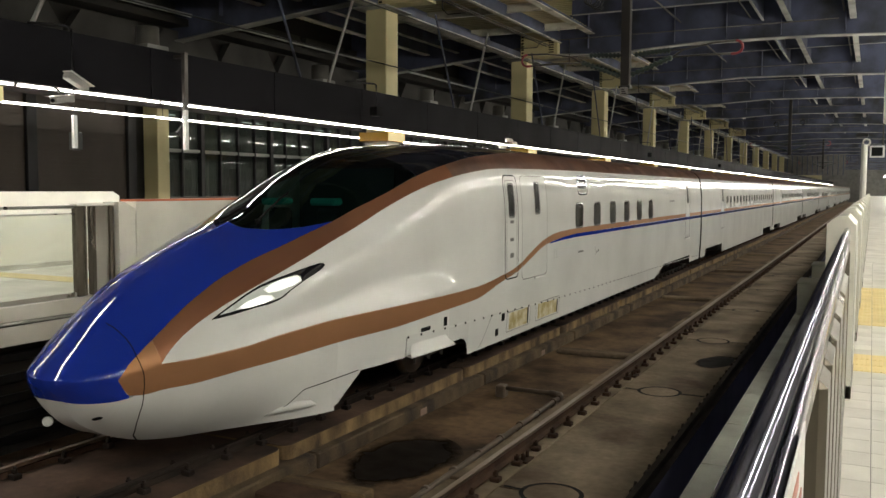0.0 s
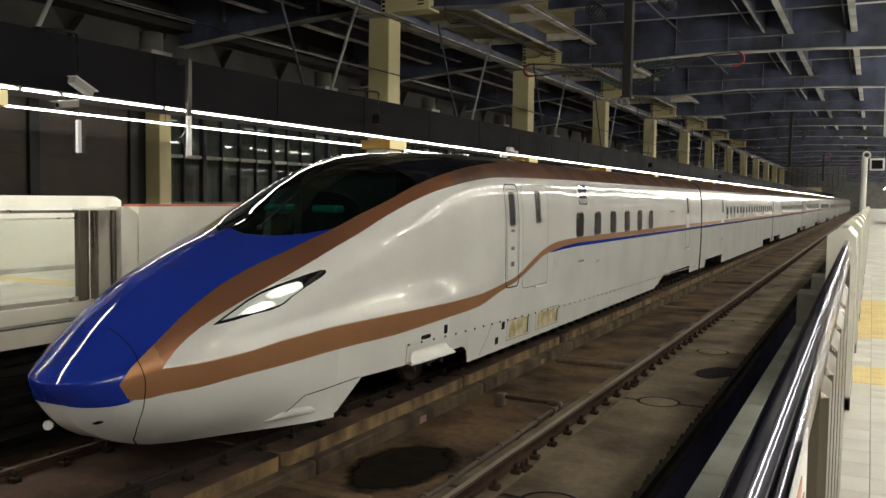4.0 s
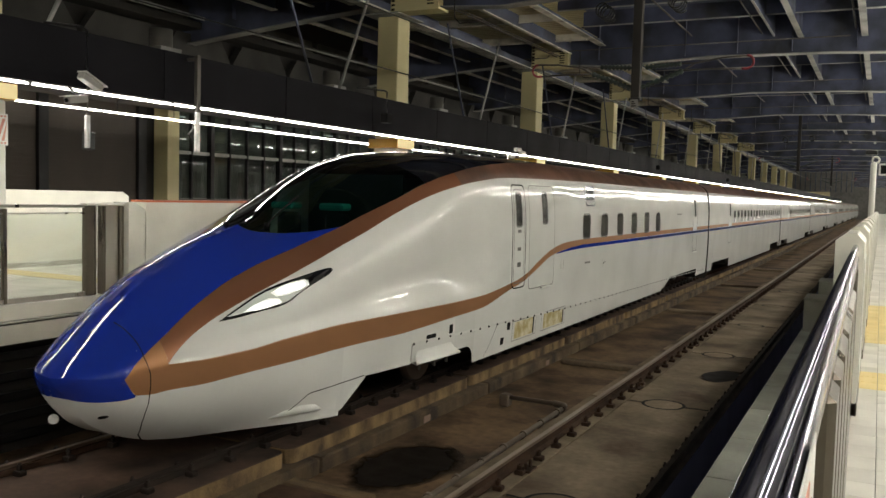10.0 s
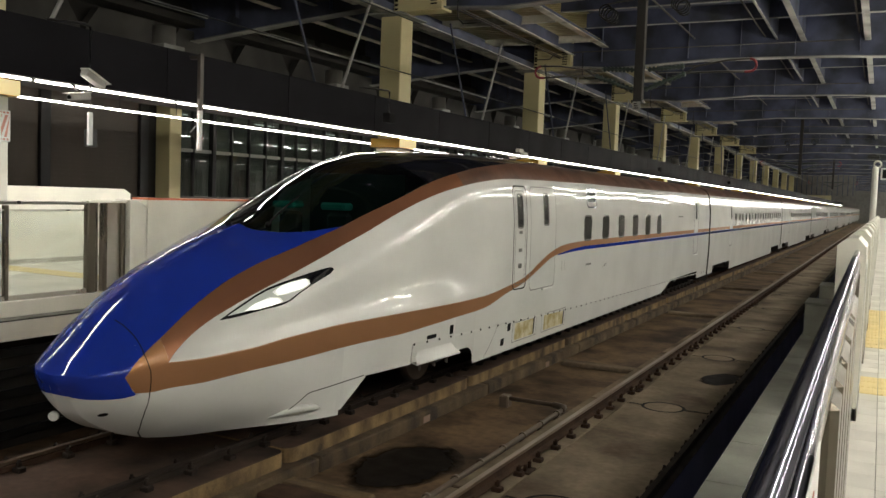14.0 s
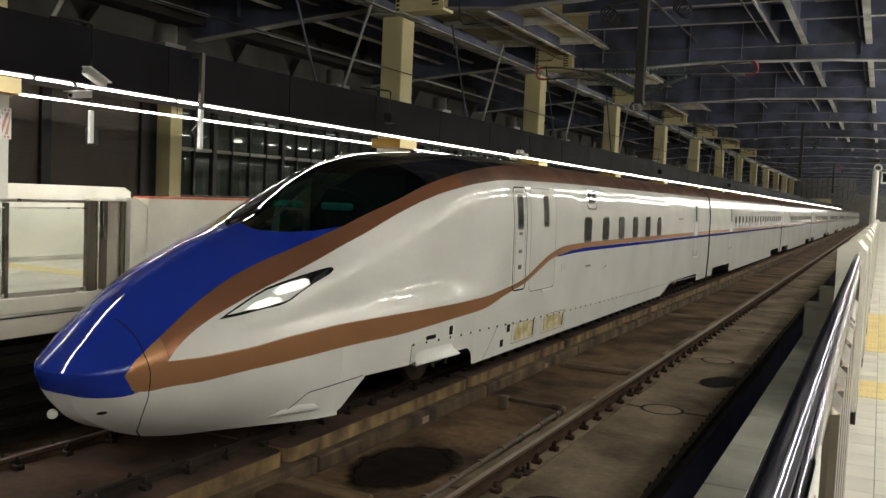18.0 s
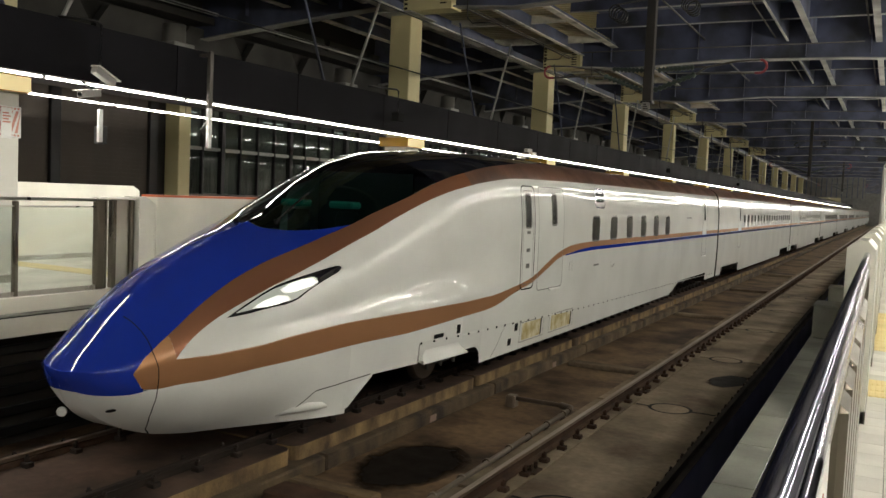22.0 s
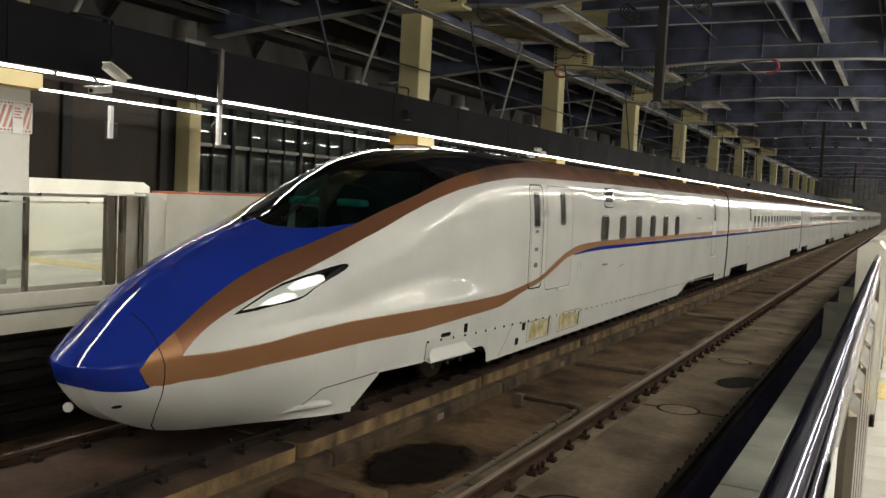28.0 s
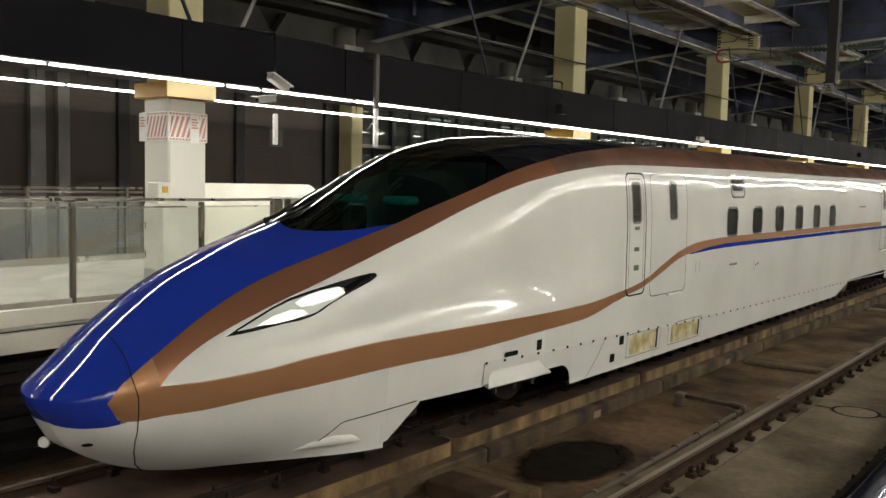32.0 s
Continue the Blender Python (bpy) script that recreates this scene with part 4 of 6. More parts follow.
def section(s, a):
    """The skin of the car: a runs from 0 at the roof's middle over 1 at the widest line to 2 at the lower edge."""
    s = min(s, 12.0)
    if a <= 0:
        return 0.0, curve(TOP, s)
    if a <= 1:
        x, z = oval(s, a)
        if s >= 0.76:
            zz, xx = flank(s)
            if z > zz[-1]:
                return x * shoulder_scale(s), z
            if z <= zz[0]:
                return xx[0], z
            k = min(int((z - zz[0]) / (zz[1] - zz[0])), len(zz) - 2)
            f = (z - zz[k]) / (zz[1] - zz[0])
            return xx[k] + (xx[k + 1] - xx[k]) * f, z
        return x, z
    w, zb, zm, t = curve(WIDE, s), curve(LOW, s), curve(MID, s), a - 1
    return w * (1 - (1 - curve(TUCK, s)) * t ** curve(CREASE, s)) + curve(FLARE, s) * t**8, zm + (zb - zm) * t


def level(s, z):
    """The a at which the skin stands at height z."""
    zt, zb, zm = curve(TOP, s), curve(LOW, s), curve(MID, s)
    if z >= zm:
        q = min(max((z - zm) / max(zt - zm, 1e-6), 0), 1)
        return 1 - 2 / math.pi * math.asin(q ** (curve(BULGE, s) / 2))
    return 1 + min((zm - z) / max(zm - zb, 1e-6), 1)


def skin(s, a, off=0.0, side=1):
    x, z = section(s, a)
    if off:
        lo, hi = section(s, level(s, z - 0.012)), section(s, level(s, z + 0.012))
        if a < 0.1 or hi[1] - lo[1] < 0.004:
            lo, hi = section(s, min(a + 0.01, 2)), section(s, max(a - 0.01, 0))
        tx, tz = hi[0] - lo[0], hi[1] - lo[1]
        k = off / max(math.hypot(tx, tz), 1e-6)
        x, z = x + tz * k, z - tx * k
    return (side * x, s, z)


def wall(mesh, s0, s1, z0, z1, ns, nz, sides=(1, -1)):
    """A piece of the skin on both sides between two heights z0(s) and z1(s), evenly divided in height."""
    for side in sides:
        rows = []
        for i in range(ns + 1):
            s = s0 + (s1 - s0) * i / ns
            rows.append([skin(s, level(s, z0(s) + (z1(s) - z0(s)) * j / nz), 0.0, side) for j in range(nz + 1)])
        mesh.grid(rows, True, side > 0)
    return mesh


def strip(mesh, s0, s1, a0, a1, ns, na, off=0.0, power=1.0, sides=(1, -1)):
    """A piece of the skin on both sides between two lines a0(s) and a1(s), from s0(v) to s1(v)."""
    for side in sides:
        rows = []
        for i in range(ns + 1):
            row = []
            for j in range(na + 1):
                v, u = j / na, (i / ns) ** power
                b, e = s0(v) if callable(s0) else s0, s1(v) if callable(s1) else s1
                s = b + (e - b) * u
                row.append(skin(s, a0(s) + (a1(s) - a0(s)) * v, off, side))
            rows.append(row)
        mesh.grid(rows, True, side > 0)
    return mesh


def rounded(s0, s1, z0, z1, r, n=5):
    pts = []
    for cs, cz, q in ((s1 - r, z1 - r, 0), (s0 + r, z1 - r, 1), (s0 + r, z0 + r, 2), (s1 - r, z0 + r, 3)):
        for k in range(n + 1):
            t = math.pi / 2 * (q + k / n)
            pts.append((cs + r * math.cos(t), cz + r * math.sin(t)))
    return pts


def patch(outline, off, side=1, rings=5, edge=0.0):
    """A panel that lies on the skin inside an outline of (s, z); edge: instead a line of that width along it."""
    fine = []
    for (sa, za), (sb, zb) in zip(outline, outline[1:] + outline[:1]):
        k = max(1, int(abs(zb - za) / 0.06))
        fine += [(sa + (sb - sa) * i / k, za + (zb - za) * i / k) for i in range(k)]
    outline = fine
    m, n = Mesh(), len(outline)
    cs, cz = sum(min(q) + max(q) for q in (tuple(p[0] for p in outline),)) / 2, sum(min(q) + max(q) for q in (tuple(p[1] for p in outline),)) / 2
    if edge:
        hs, hz = max(p[0] for p in outline) - cs, max(p[1] for p in outline) - cz
        scales = [(1 - edge / hs, 1 - edge / hz), (1, 1)]
    else:
        scales = [(k / rings, k / rings) for k in range(rings + 1)]
    rows = []
    for ks, kz in scales:
        row = []
        for k in range(n + 1):
            s, z = outline[k % n]
            s, z = cs + (s - cs) * ks, cz + (z - cz) * kz
            row.append(skin(s, level(s, z), off, side))
        rows.append(row)
    return m.grid(rows, True, side < 0)


def wheelset(bogie, y):
    part("wheel", Mesh().tube([(0.68, y, 0.43), (0.72, y, 0.43), (0.80, y, 0.43)], [0.46, 0.43, 0.43], 28), SOOTPIPE, bogie)
    part("wheel", Mesh().tube([(-0.68, y, 0.43), (-0.72, y, 0.43), (-0.80, y, 0.43)], [0.46, 0.43, 0.43], 28), SOOTPIPE, bogie)
    part("axle", Mesh().tube([(-0.7, y, 0.43), (0.7, y, 0.43)], 0.09, 10), STEEL, bogie)
    for sx in (-1, 1):
        part("axle_box", Mesh().box(sx * 1.02 - 0.13, sx * 1.02 + 0.13, y - 0.2, y + 0.2, 0.3, 0.58, 0.04), UNDER, bogie)


def bogie_of(car, y):
    b = part("bogie", Mesh().box(-1.15, -0.9, y - 1.7, y + 1.7, 0.48, 0.66, 0.04).box(0.9, 1.15, y - 1.7, y + 1.7, 0.48, 0.66, 0.04).box(-1.1, 1.1, y - 0.25, y + 0.25, 0.5, 0.72, 0.04), UNDER, car, "black two-axle bogie")
    wheelset(b, y - 1.25)
    wheelset(b, y + 1.25)
    for sx in (-1, 1):
        part("damper", Mesh().tube([(sx * 1.2, y - 0.6, 0.62), (sx * 1.2, y + 0.5, 0.55)], 0.05, 8), GREYPIPE, b)


def shell_lower(car, pieces, top):
    """The white side below a line, down to skirts of differing depth: pieces of (s0, s1, z at s0, z at s1)."""
    for s0, s1, z0, z1 in pieces:
        edge = (lambda s, z0=z0: level(s, z0(s))) if callable(z0) else (lambda s, s0=s0, s1=s1, z0=z0, z1=z1: level(s, z0 + (z1 - z0) * (s - s0) / (s1 - s0)))
        for sgn in (1, -1):
            part("side_skirt", strip(Mesh(), s0, s1, top, edge, 12 if callable(z0) else max(2, int((s1 - s0) / 0.5)), 8, sides=(sgn,)), WHITE, car, "ivory side skirt")


def build_lead_car():
    car = thing("lead_car", "ivory bullet train front car with blue nose and copper bands", "train", "train cars")
    ab = lambda s: level(s, curve(BLUE_EDGE, s))
    bb = lambda s: level(s, curve(BAND_EDGE, s))
    ct = lambda s: level(s, curve(STRIPE_TOP, s))
    cl = lambda s: level(s, curve(STRIPE_LOW, s))
    ce = lambda s: level(s, curve(CHIN_EDGE, s))
    zero, two = lambda s: 0.0, lambda s: 2.0
    sw = lambda v: curve(SCREEN_EDGE, v)
    blue = Mesh()
    strip(blue, 0.0, 0.38, zero, ce, 22, 22, power=1.8)
    strip(blue, 0.38, 0.55, zero, ab, 5, 16)
    strip(blue, 0.38, 0.48, cl, ce, 4, 4)
    strip(blue, 0.55, sw, zero, ab, 30, 18)
    part("nose_cap", blue, BLUE, car, "glossy deep blue nose")
    part("windscreen", strip(Mesh(), sw, 5.4, zero, ab, 30, 18), WINDGLASS, car, "dark tinted wraparound windscreen")
    part("cab_roof", strip(Mesh(), 5.4, 10.2, zero, ab, 24, 12), CANOPY, car, "gloss black cab roof")
    # Behind 6.1 the band takes roof paint; its shade is in that colour.
    part("roof", strip(strip(strip(Mesh(), 6.1, 10.2, ab, bb, 18, 8), 10.2, 12.0, zero, bb, 6, 18), 12.0, LEAD_END, zero, bb, 4, 18), ROOFPAINT, car, "dark bronze roof")
    part("copper_band", strip(Mesh(), 0.76, 6.1, ab, bb, 54, 14), SHADEDCOPPER, car, "copper band along the cab, its shade put into the colour")
    low = strip(Mesh(), 0.38, 0.76, ab, cl, 8, 10)
    strip(low, 0.76, 10.5, ct, cl, 60, 5)
    strip(low, 10.5, 14.0, ct, cl, 14, 3)
    strip(low, 14.0, LEAD_END, ct, cl, 6, 3)
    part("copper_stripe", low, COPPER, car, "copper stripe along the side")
    side = Mesh()
    zb, zc = lambda s: curve(BAND_EDGE, s), lambda s: curve(STRIPE_TOP, s)
    wall(side, 0.76, 1.6, zb, zc, 24, 40)
    wall(side, 1.6, 7.65, zb, zc, 120, 60)
    part("body_side", side, WHITE, car, "glossy ivory flank")
    side = wall(wall(wall(Mesh(), 7.65, 10.5, zb, zc, 40, 44), 10.5, 14.0, zb, zc, 12, 36), 14.0, LEAD_END, zb, zc, 8, 36)
    part("saloon_side", side, PANELWHITE, car, "glossy ivory side with slightly wavy panels")
    chin = Mesh()
    strip(chin, 0.0, 0.38, ce, two, 14, 10, power=1.8)
    strip(chin, 0.38, 0.55, ce, two, 5, 10)
    strip(chin, 0.55, 2.95, cl, two, 26, 14)
    part("chin", chin, WHITE, car, "ivory chin")
    arch = lambda s: 0.62 if s < 6.03 else 0.34 + math.sqrt(max(0.28**2 - (s - 6.03) ** 2, 0))
    shell_lower(car, ((2.95, 3.4, 0.62, 0.62), (3.4, 4.42, 0.62, 0.61), (4.42, 5.62, 0.62, 0.62), (5.62, 6.31, arch, 0), (6.31, 12.0, 0.33, 0.33),
                      (12.0, 19.1, 0.33, 0.34), (19.1, 20.2, 0.34, 0.62), (20.2, 24.3, 0.66, 0.66), (24.3, LEAD_END, 0.42, 0.42)), cl)
    under_at = lambda s: [(f * skin(s, 2.0)[0], s, skin(s, 2.0)[2] + 0.002) for f in (-1, -0.5, 0, 0.5, 1)]
    part("belly", Mesh().grid([under_at(0.115 + 2.835 * (k / 24) ** 1.6) for k in range(25)], True), WHITE, car)
    part("nose_lip", Mesh().grid([under_at(0.115 * (k / 8) ** 1.6) for k in range(9)], True), BLUE, car)
    # skirt behind the chin, cut back towards the wheels
    for sgn in (1, -1):
        snow = Mesh()
        rows = [[skin(2.9, level(2.9, z), 0.0, sgn) for z in (0.66, 0.44, 0.24)], [skin(3.0, level(3.0, z), 0.0, sgn) for z in (0.66, 0.46, 0.27)],
                [skin(3.4, level(3.4, z), 0.0, sgn) for z in (0.66, 0.63, 0.6)]]
        snow.grid(rows, False, sgn > 0)
        part("chin_skirt", snow, WHITE, car)
    under = Mesh().box(-1.2, 1.2, 3.3, LEAD_END, 0.75, 1.0)
    under.box(-1.45, 1.45, 7.0, 18.8, 0.34, 0.8, 0.05)
    part("underframe", under, UNDER, car)
    endw = [skin(LEAD_END, 2 * k / 40)[0::2] for k in range(41)]
    endp = [(x, z) for x, z in endw] + [(-x, z) for x, z in endw[-2:0:-1]]
    part("end_wall", Mesh().add([(x, LEAD_END, z) for x, z in endp], [tuple(range(len(endp)))]), UNDER, car)
    part("gangway", Mesh().box(-0.9, 0.9, LEAD_END - 0.05, LEAD_END + 0.32, 1.0, 3.2, 0.03), UNDER, car)
    bogie_of(car, 4.9)
    bogie_of(car, 22.2)
    blue_line = strip(Mesh(), 9.95, LEAD_END, lambda s: level(s, 1.975 - 0.10 * max(0, 1 - (s - 9.95) / 1.2)), lambda s: level(s, 1.90 - 0.045 * max(0, 1 - (s - 9.95) / 1.2)), 20, 2, 0.004)
    part("blue_line", blue_line, BLUE, car, "thin blue line")
    lamp_shape = [(1.35, 1.491), (1.49, 1.569), (1.643, 1.647), (1.81, 1.727), (1.994, 1.8), (2.159, 1.847), (2.307, 1.884), (2.522, 1.934), (2.71, 1.973), (2.874, 1.999), (2.936, 1.997), (2.946, 1.97), (2.873, 1.927), (2.728, 1.875), (2.597, 1.829), (2.469, 1.778), (2.345, 1.727), (2.229, 1.665), (2.129, 1.628), (2.008, 1.599), (1.855, 1.581), (1.714, 1.555), (1.582, 1.528), (1.459, 1.507)]
    lit = [(1.444, 1.531), (1.63, 1.625), (1.794, 1.704), (1.97, 1.772), (2.137, 1.817), (2.285, 1.854), (2.46, 1.886), (2.535, 1.87), (2.52, 1.813), (2.433, 1.773), (2.309, 1.723), (2.18, 1.661), (2.06, 1.632), (1.869, 1.61), (1.694, 1.58), (1.564, 1.553)]
    core_front = [(1.653, 1.582), (1.789, 1.645), (1.947, 1.689), (2.05, 1.682), (2.07, 1.65), (1.943, 1.617), (1.794, 1.591)]
    core_rear = [(2.044, 1.762), (2.179, 1.816), (2.311, 1.847), (2.467, 1.867), (2.496, 1.821), (2.367, 1.776), (2.183, 1.736), (2.078, 1.729)]
    for sgn in (1, -1):
        lamp = part("headlamp", patch(lamp_shape, 0.004, sgn), CANOPY, car, "slanted headlamp in a black bezel")
        part("lamp_lens", patch(lit, 0.007, sgn), LENSDIM, lamp, "milky lamp cover")
        for core in (core_front, core_rear):
            ms, mz = sum(p[0] for p in core) / len(core), sum(p[1] for p in core) / len(core)
            # A larger, dimmer layer paints the core's glow fading outwards.
            halo = part("reflector", patch([(ms + 1.14 * (a - ms), mz + 1.2 * (b - mz)) for a, b in core], 0.010, sgn), LENSHALO, lamp, "dimmer glow that softens the lamp's edge")
            part("lamp_core", patch([(ms + 0.92 * (a - ms), mz + 0.85 * (b - mz)) for a, b in core], 0.013, sgn), LENS, halo, "bright white lamp")
        for k in range(6):
            s = 11.79 + 1.3 * k
            w = part("window", patch(rounded(s - 0.25, s + 0.25, 2.11, 2.59, 0.1), 0.005, sgn), DARKGLASS, car, "small dark window")
            part("window_frame", patch(rounded(s - 0.28, s + 0.28, 2.08, 2.62, 0.12), 0.007, sgn, edge=0.028), LAMPCASE, w)
        for s0, s1, z0, z1, wz, wx in ((7.72, 8.3, 1.37, 3.12, 2.43, 0.12), (8.5, 9.78, 1.30, 3.12, 2.46, 0.12), (23.3, 24.0, 1.30, 3.12, 2.46, 0.13)):
            d = part("door", patch(rounded(s0, s1, z0, z1, 0.1), 0.003, sgn, rings=8), WHITE, car, "ivory plug door")
            wide = s1 - s0 > 1
            part("door_seam", patch(rounded(s0 - 0.015, s1 + 0.015, z0 - 0.015, z1 + 0.015, 0.11), 0.006, sgn, edge=0.014 if wide else 0.022), SEAMGREY if wide else SEAM, d)
            if s1 < 20:
                rows = [[skin(q, level(q, z), 0.005, sgn) for z in (max(curve(STRIPE_LOW, q), z0 + 0.02), curve(STRIPE_TOP, q))] for q in [s0 + 0.01 + (s1 - s0 - 0.02) * k / 14 for k in range(15)]]
                part("door_stripe", Mesh().grid(rows, True, sgn < 0), COPPER, d, "copper stripe across the door")
            m = 9.27 if wide else (s0 + s1) / 2
            pane = part("door_window", patch(rounded(m - wx, m + wx, wz, wz + 0.54, 0.05), 0.007, sgn), DARKGLASS, d)
            part("window_frame", patch(rounded(m - wx - 0.03, m + wx + 0.03, wz - 0.03, wz + 0.57, 0.07), 0.009, sgn, edge=0.028), SEAMGREY, pane)
            if not wide:
                part("door_trim", patch(rounded(s0 + 0.06, s1 - 0.06, z0 + 0.07, z1 - 0.07, 0.08), 0.006, sgn, edge=0.012), SEAMGREY, d)
    lead_details(car)
    return car


def line_on(pts, width, off, side=1):
    """A thin line drawn on the skin through (s, z) points."""
    rows, fine = [], []
    for (sa, za), (sb, zb) in zip(pts, pts[1:]):
        n = max(1, int(math.hypot(sb - sa, zb - za) / 0.04)) if len(pts) < 45 else 2
        fine += [(sa + (sb - sa) * k / n, za + (zb - za) * k / n) for k in range(n)]
    pts = fine + [pts[-1]]
    for i, (s, z) in enumerate(pts):
        p, q = pts[max(i - 1, 0)], pts[min(i + 1, len(pts) - 1)]
        ds, dz = q[0] - p[0], q[1] - p[1]
        k = width / 2 / max(math.hypot(ds, dz), 1e-6)
        rows.append([skin(s + f * -dz * k, level(s, z + f * ds * k), off, side) for f in (-1, 1)])
    return Mesh().grid(rows, True)


def flat_box(s0, s1, z0, z1, off, side=1, taper=0.0):
    """A raised panel on the skin, with its own thickness."""
    lo = [skin(s, level(s, z), 0.0, side) for s, z in ((s0, z0), (s1, z0), (s1, z1), (s0, z1))]
    hi = [skin(s, level(s, z), off, side) for s, z in ((s0 + taper, z0 + taper * 0.3), (s1 - taper, z0 + taper * 0.3), (s1 - taper, z1 - taper * 0.3), (s0 + taper, z1 - taper * 0.3))]
    return Mesh().add(lo + hi, [(4, 5, 6, 7), (0, 1, 5, 4), (1, 2, 6, 5), (2, 3, 7, 6), (3, 0, 4, 7)])


def lead_details(car):
    seam = [(0.628, 1.501), (0.608, 1.42), (0.572, 1.199), (0.581, 1.1), (0.595, 1.04), (0.6, 0.93), (0.6, 0.82), (0.62, 0.62), (0.66, 0.5), (0.71, 0.42), (0.78, 0.32), (0.87, 0.24)]
    edge_pts = [(0.9 + 0.15 * k, curve(STRIPE_TOP, 0.9 + 0.15 * k)) for k in range(38)]
    rivet_z = lambda s: curve(((4.38, 0.89), (7.8, 0.82), (10.6, 0.745), (19, 0.655), (26.1, 0.56)), s)
    for sgn in (1, -1):
        # A thin pale line paints the glint on the stripe's upper crease.
        part("stripe_edge", line_on(edge_pts, 0.011, 0.006, sgn), CREASEGLINT, car, "painted highlight along the copper crease")
        part("nose_seam", line_on(seam, 0.009, 0.006, sgn), SEAM, car, "dark panel joint around the nose")
        part("skirt_joint", line_on([(2.2, 0.36), (2.42, 0.55), (2.46, 0.565), (2.9, 0.605), (3.35, 0.635)], 0.012, 0.012, sgn), SEAM, car)
        bulge = [(2.05, 0.30), (2.2, 0.345), (2.4, 0.365), (2.58, 0.355), (2.68, 0.33)]
        part("skirt_fairing", Mesh().tube([skin(s, level(s, z), -0.01, sgn) for s, z in bulge], [0.012, 0.045, 0.06, 0.05, 0.012], 12), WHITE, car, "ivory fairing bulge on the skirt")
        flap = part("bogie_cover", flat_box(4.42, 5.58, 0.63, 0.88, 0.012, sgn), WHITE, car, "ivory bogie cover with deflector")
        lip = lambda u: [skin(a + (b - a) * u, level(a + (b - a) * u, z), off, sgn) for a, b, z, off in ((4.56, 5.5, 0.775, 0.013), (4.48, 5.56, 0.70, 0.035), (4.38, 5.62, 0.635, 0.12), (4.38, 5.62, 0.615, 0.12), (4.4, 5.6, 0.64, 0.0))]
        part("deflector", Mesh().grid([lip(k / 10) for k in range(11)], True, sgn < 0), WHITE, flap, "ivory flared lip")
        for q in (4.62, 5.0, 5.36):
            x, y, z = skin(q, level(q, 0.66), 0.02, sgn)
            part("bracket", Mesh().box(x - 0.02, x + 0.02, y - 0.012, y + 0.012, z - 0.16, z), GREYPIPE, flap)
        part("cover_joint", line_on([(4.38, 0.62), (4.42, 0.89)], 0.012, 0.014, sgn), SEAMGREY, flap)
        part("slot", patch(rounded(4.79, 5.06, 0.90, 0.96, 0.028, 3), 0.005, sgn, 2), SEAM, car, "black slot")
        part("slot", patch(rounded(5.44, 5.55, 0.90, 1.03, 0.01, 2), 0.005, sgn, 2), SEAM, car)
        part("vent", patch(rounded(7.62, 7.76, 0.67, 0.80, 0.01, 2), 0.005, sgn, 2), SEAM, car, "black square vent")
        part("vent", patch(rounded(7.37, 7.51, 0.45, 0.57, 0.01, 2), 0.005, sgn, 2), SEAM, car)
        part("panel_joint", line_on([(6.72, 0.36), (6.9, 0.5), (7.05, 0.66), (7.2, 0.83)], 0.012, 0.004, sgn), SEAMGREY, car)
        for s0, s1 in ((7.9, 8.93), (9.33, 10.55)):
            fr = part("filter_panel", patch(rounded(s0 - 0.05, s1 + 0.05, 0.44, 0.79, 0.015, 2), 0.004, sgn, 3), WHITE, car, "yellowed intake filter in the skirt")
            part("filter_mesh", patch(rounded(s0 + 0.06, s1 - 0.08, 0.47, 0.765, 0.01, 2), 0.007, sgn, 3), YPANEL, fr)
            part("filter_shadow", patch(rounded(s1 - 0.1, s1 - 0.04, 0.47, 0.77, 0.008, 2), 0.009, sgn, 2), SEAM, fr)
            part("filter_edge", patch(rounded(s0 - 0.05, s1 + 0.05, 0.44, 0.79, 0.015, 2), 0.008, sgn, edge=0.012), SEAMGREY, fr)
        ridge = part("skirt_ridge", line_on([(4.42 + 0.4 * k, rivet_z(4.42 + 0.4 * k)) for k in range(54)], 0.03, 0.012, sgn), WHITE, car)
        dots, k = Mesh(), 0
        while 4.45 + 0.34 * k < 25.6:
            s = 4.45 + 0.34 * k
            x, y, z = skin(s, level(s, rivet_z(s) - 0.005), 0.016, sgn)
            dots.box(x - 0.006, x + 0.006, y - 0.014, y + 0.014, z - 0.014, z + 0.014)
            k += 1
        tagged(part("rivet_line", dots, SEAM, ridge), kind="stuff")
        sign = part("destination_sign", patch(rounded(11.78, 12.36, 2.9, 3.17, 0.08), 0.006, sgn), DARKGLASS, car, "dark side display")
        part("sign_frame", patch(rounded(11.72, 12.42, 2.77, 3.19, 0.12), 0.008, sgn, edge=0.03), CHROME, sign)
        part("door_step", flat_box(9.12, 9.62, 1.26, 1.29, 0.035, sgn), PAPER, car, "pale door step")
        part("door_step", flat_box(23.3, 23.95, 1.26, 1.29, 0.035, sgn), PAPER, car)
        for s0, z0, z1 in ((10.2, 1.55, 1.73), (10.36, 1.55, 1.73), (13.0, 1.42, 1.6)):
            part("access_joint", line_on([(s0, z0), (s0, z1)], 0.012, 0.004, sgn), SEAMGREY, car)
        part("number_bar", patch(rounded(11.72, 12.1, 1.56, 1.6, 0.01, 2), 0.004, sgn, 2), SEAMGREY, car, "small grey lettering bar")
        part("hatch_dot", patch(rounded(13.08, 13.13, 1.47, 1.52, 0.02, 2), 0.004, sgn, 2), SEAM, car)
        part("hatch_dot", patch(rounded(13.2, 13.25, 1.49, 1.54, 0.02, 2), 0.004, sgn, 2), SEAM, car)
        part("logo_bar", patch(rounded(20.8, 21.5, 2.52, 2.56, 0.01, 2), 0.004, sgn, 2), SEAMGREY, car, "thin grey emblem bar")
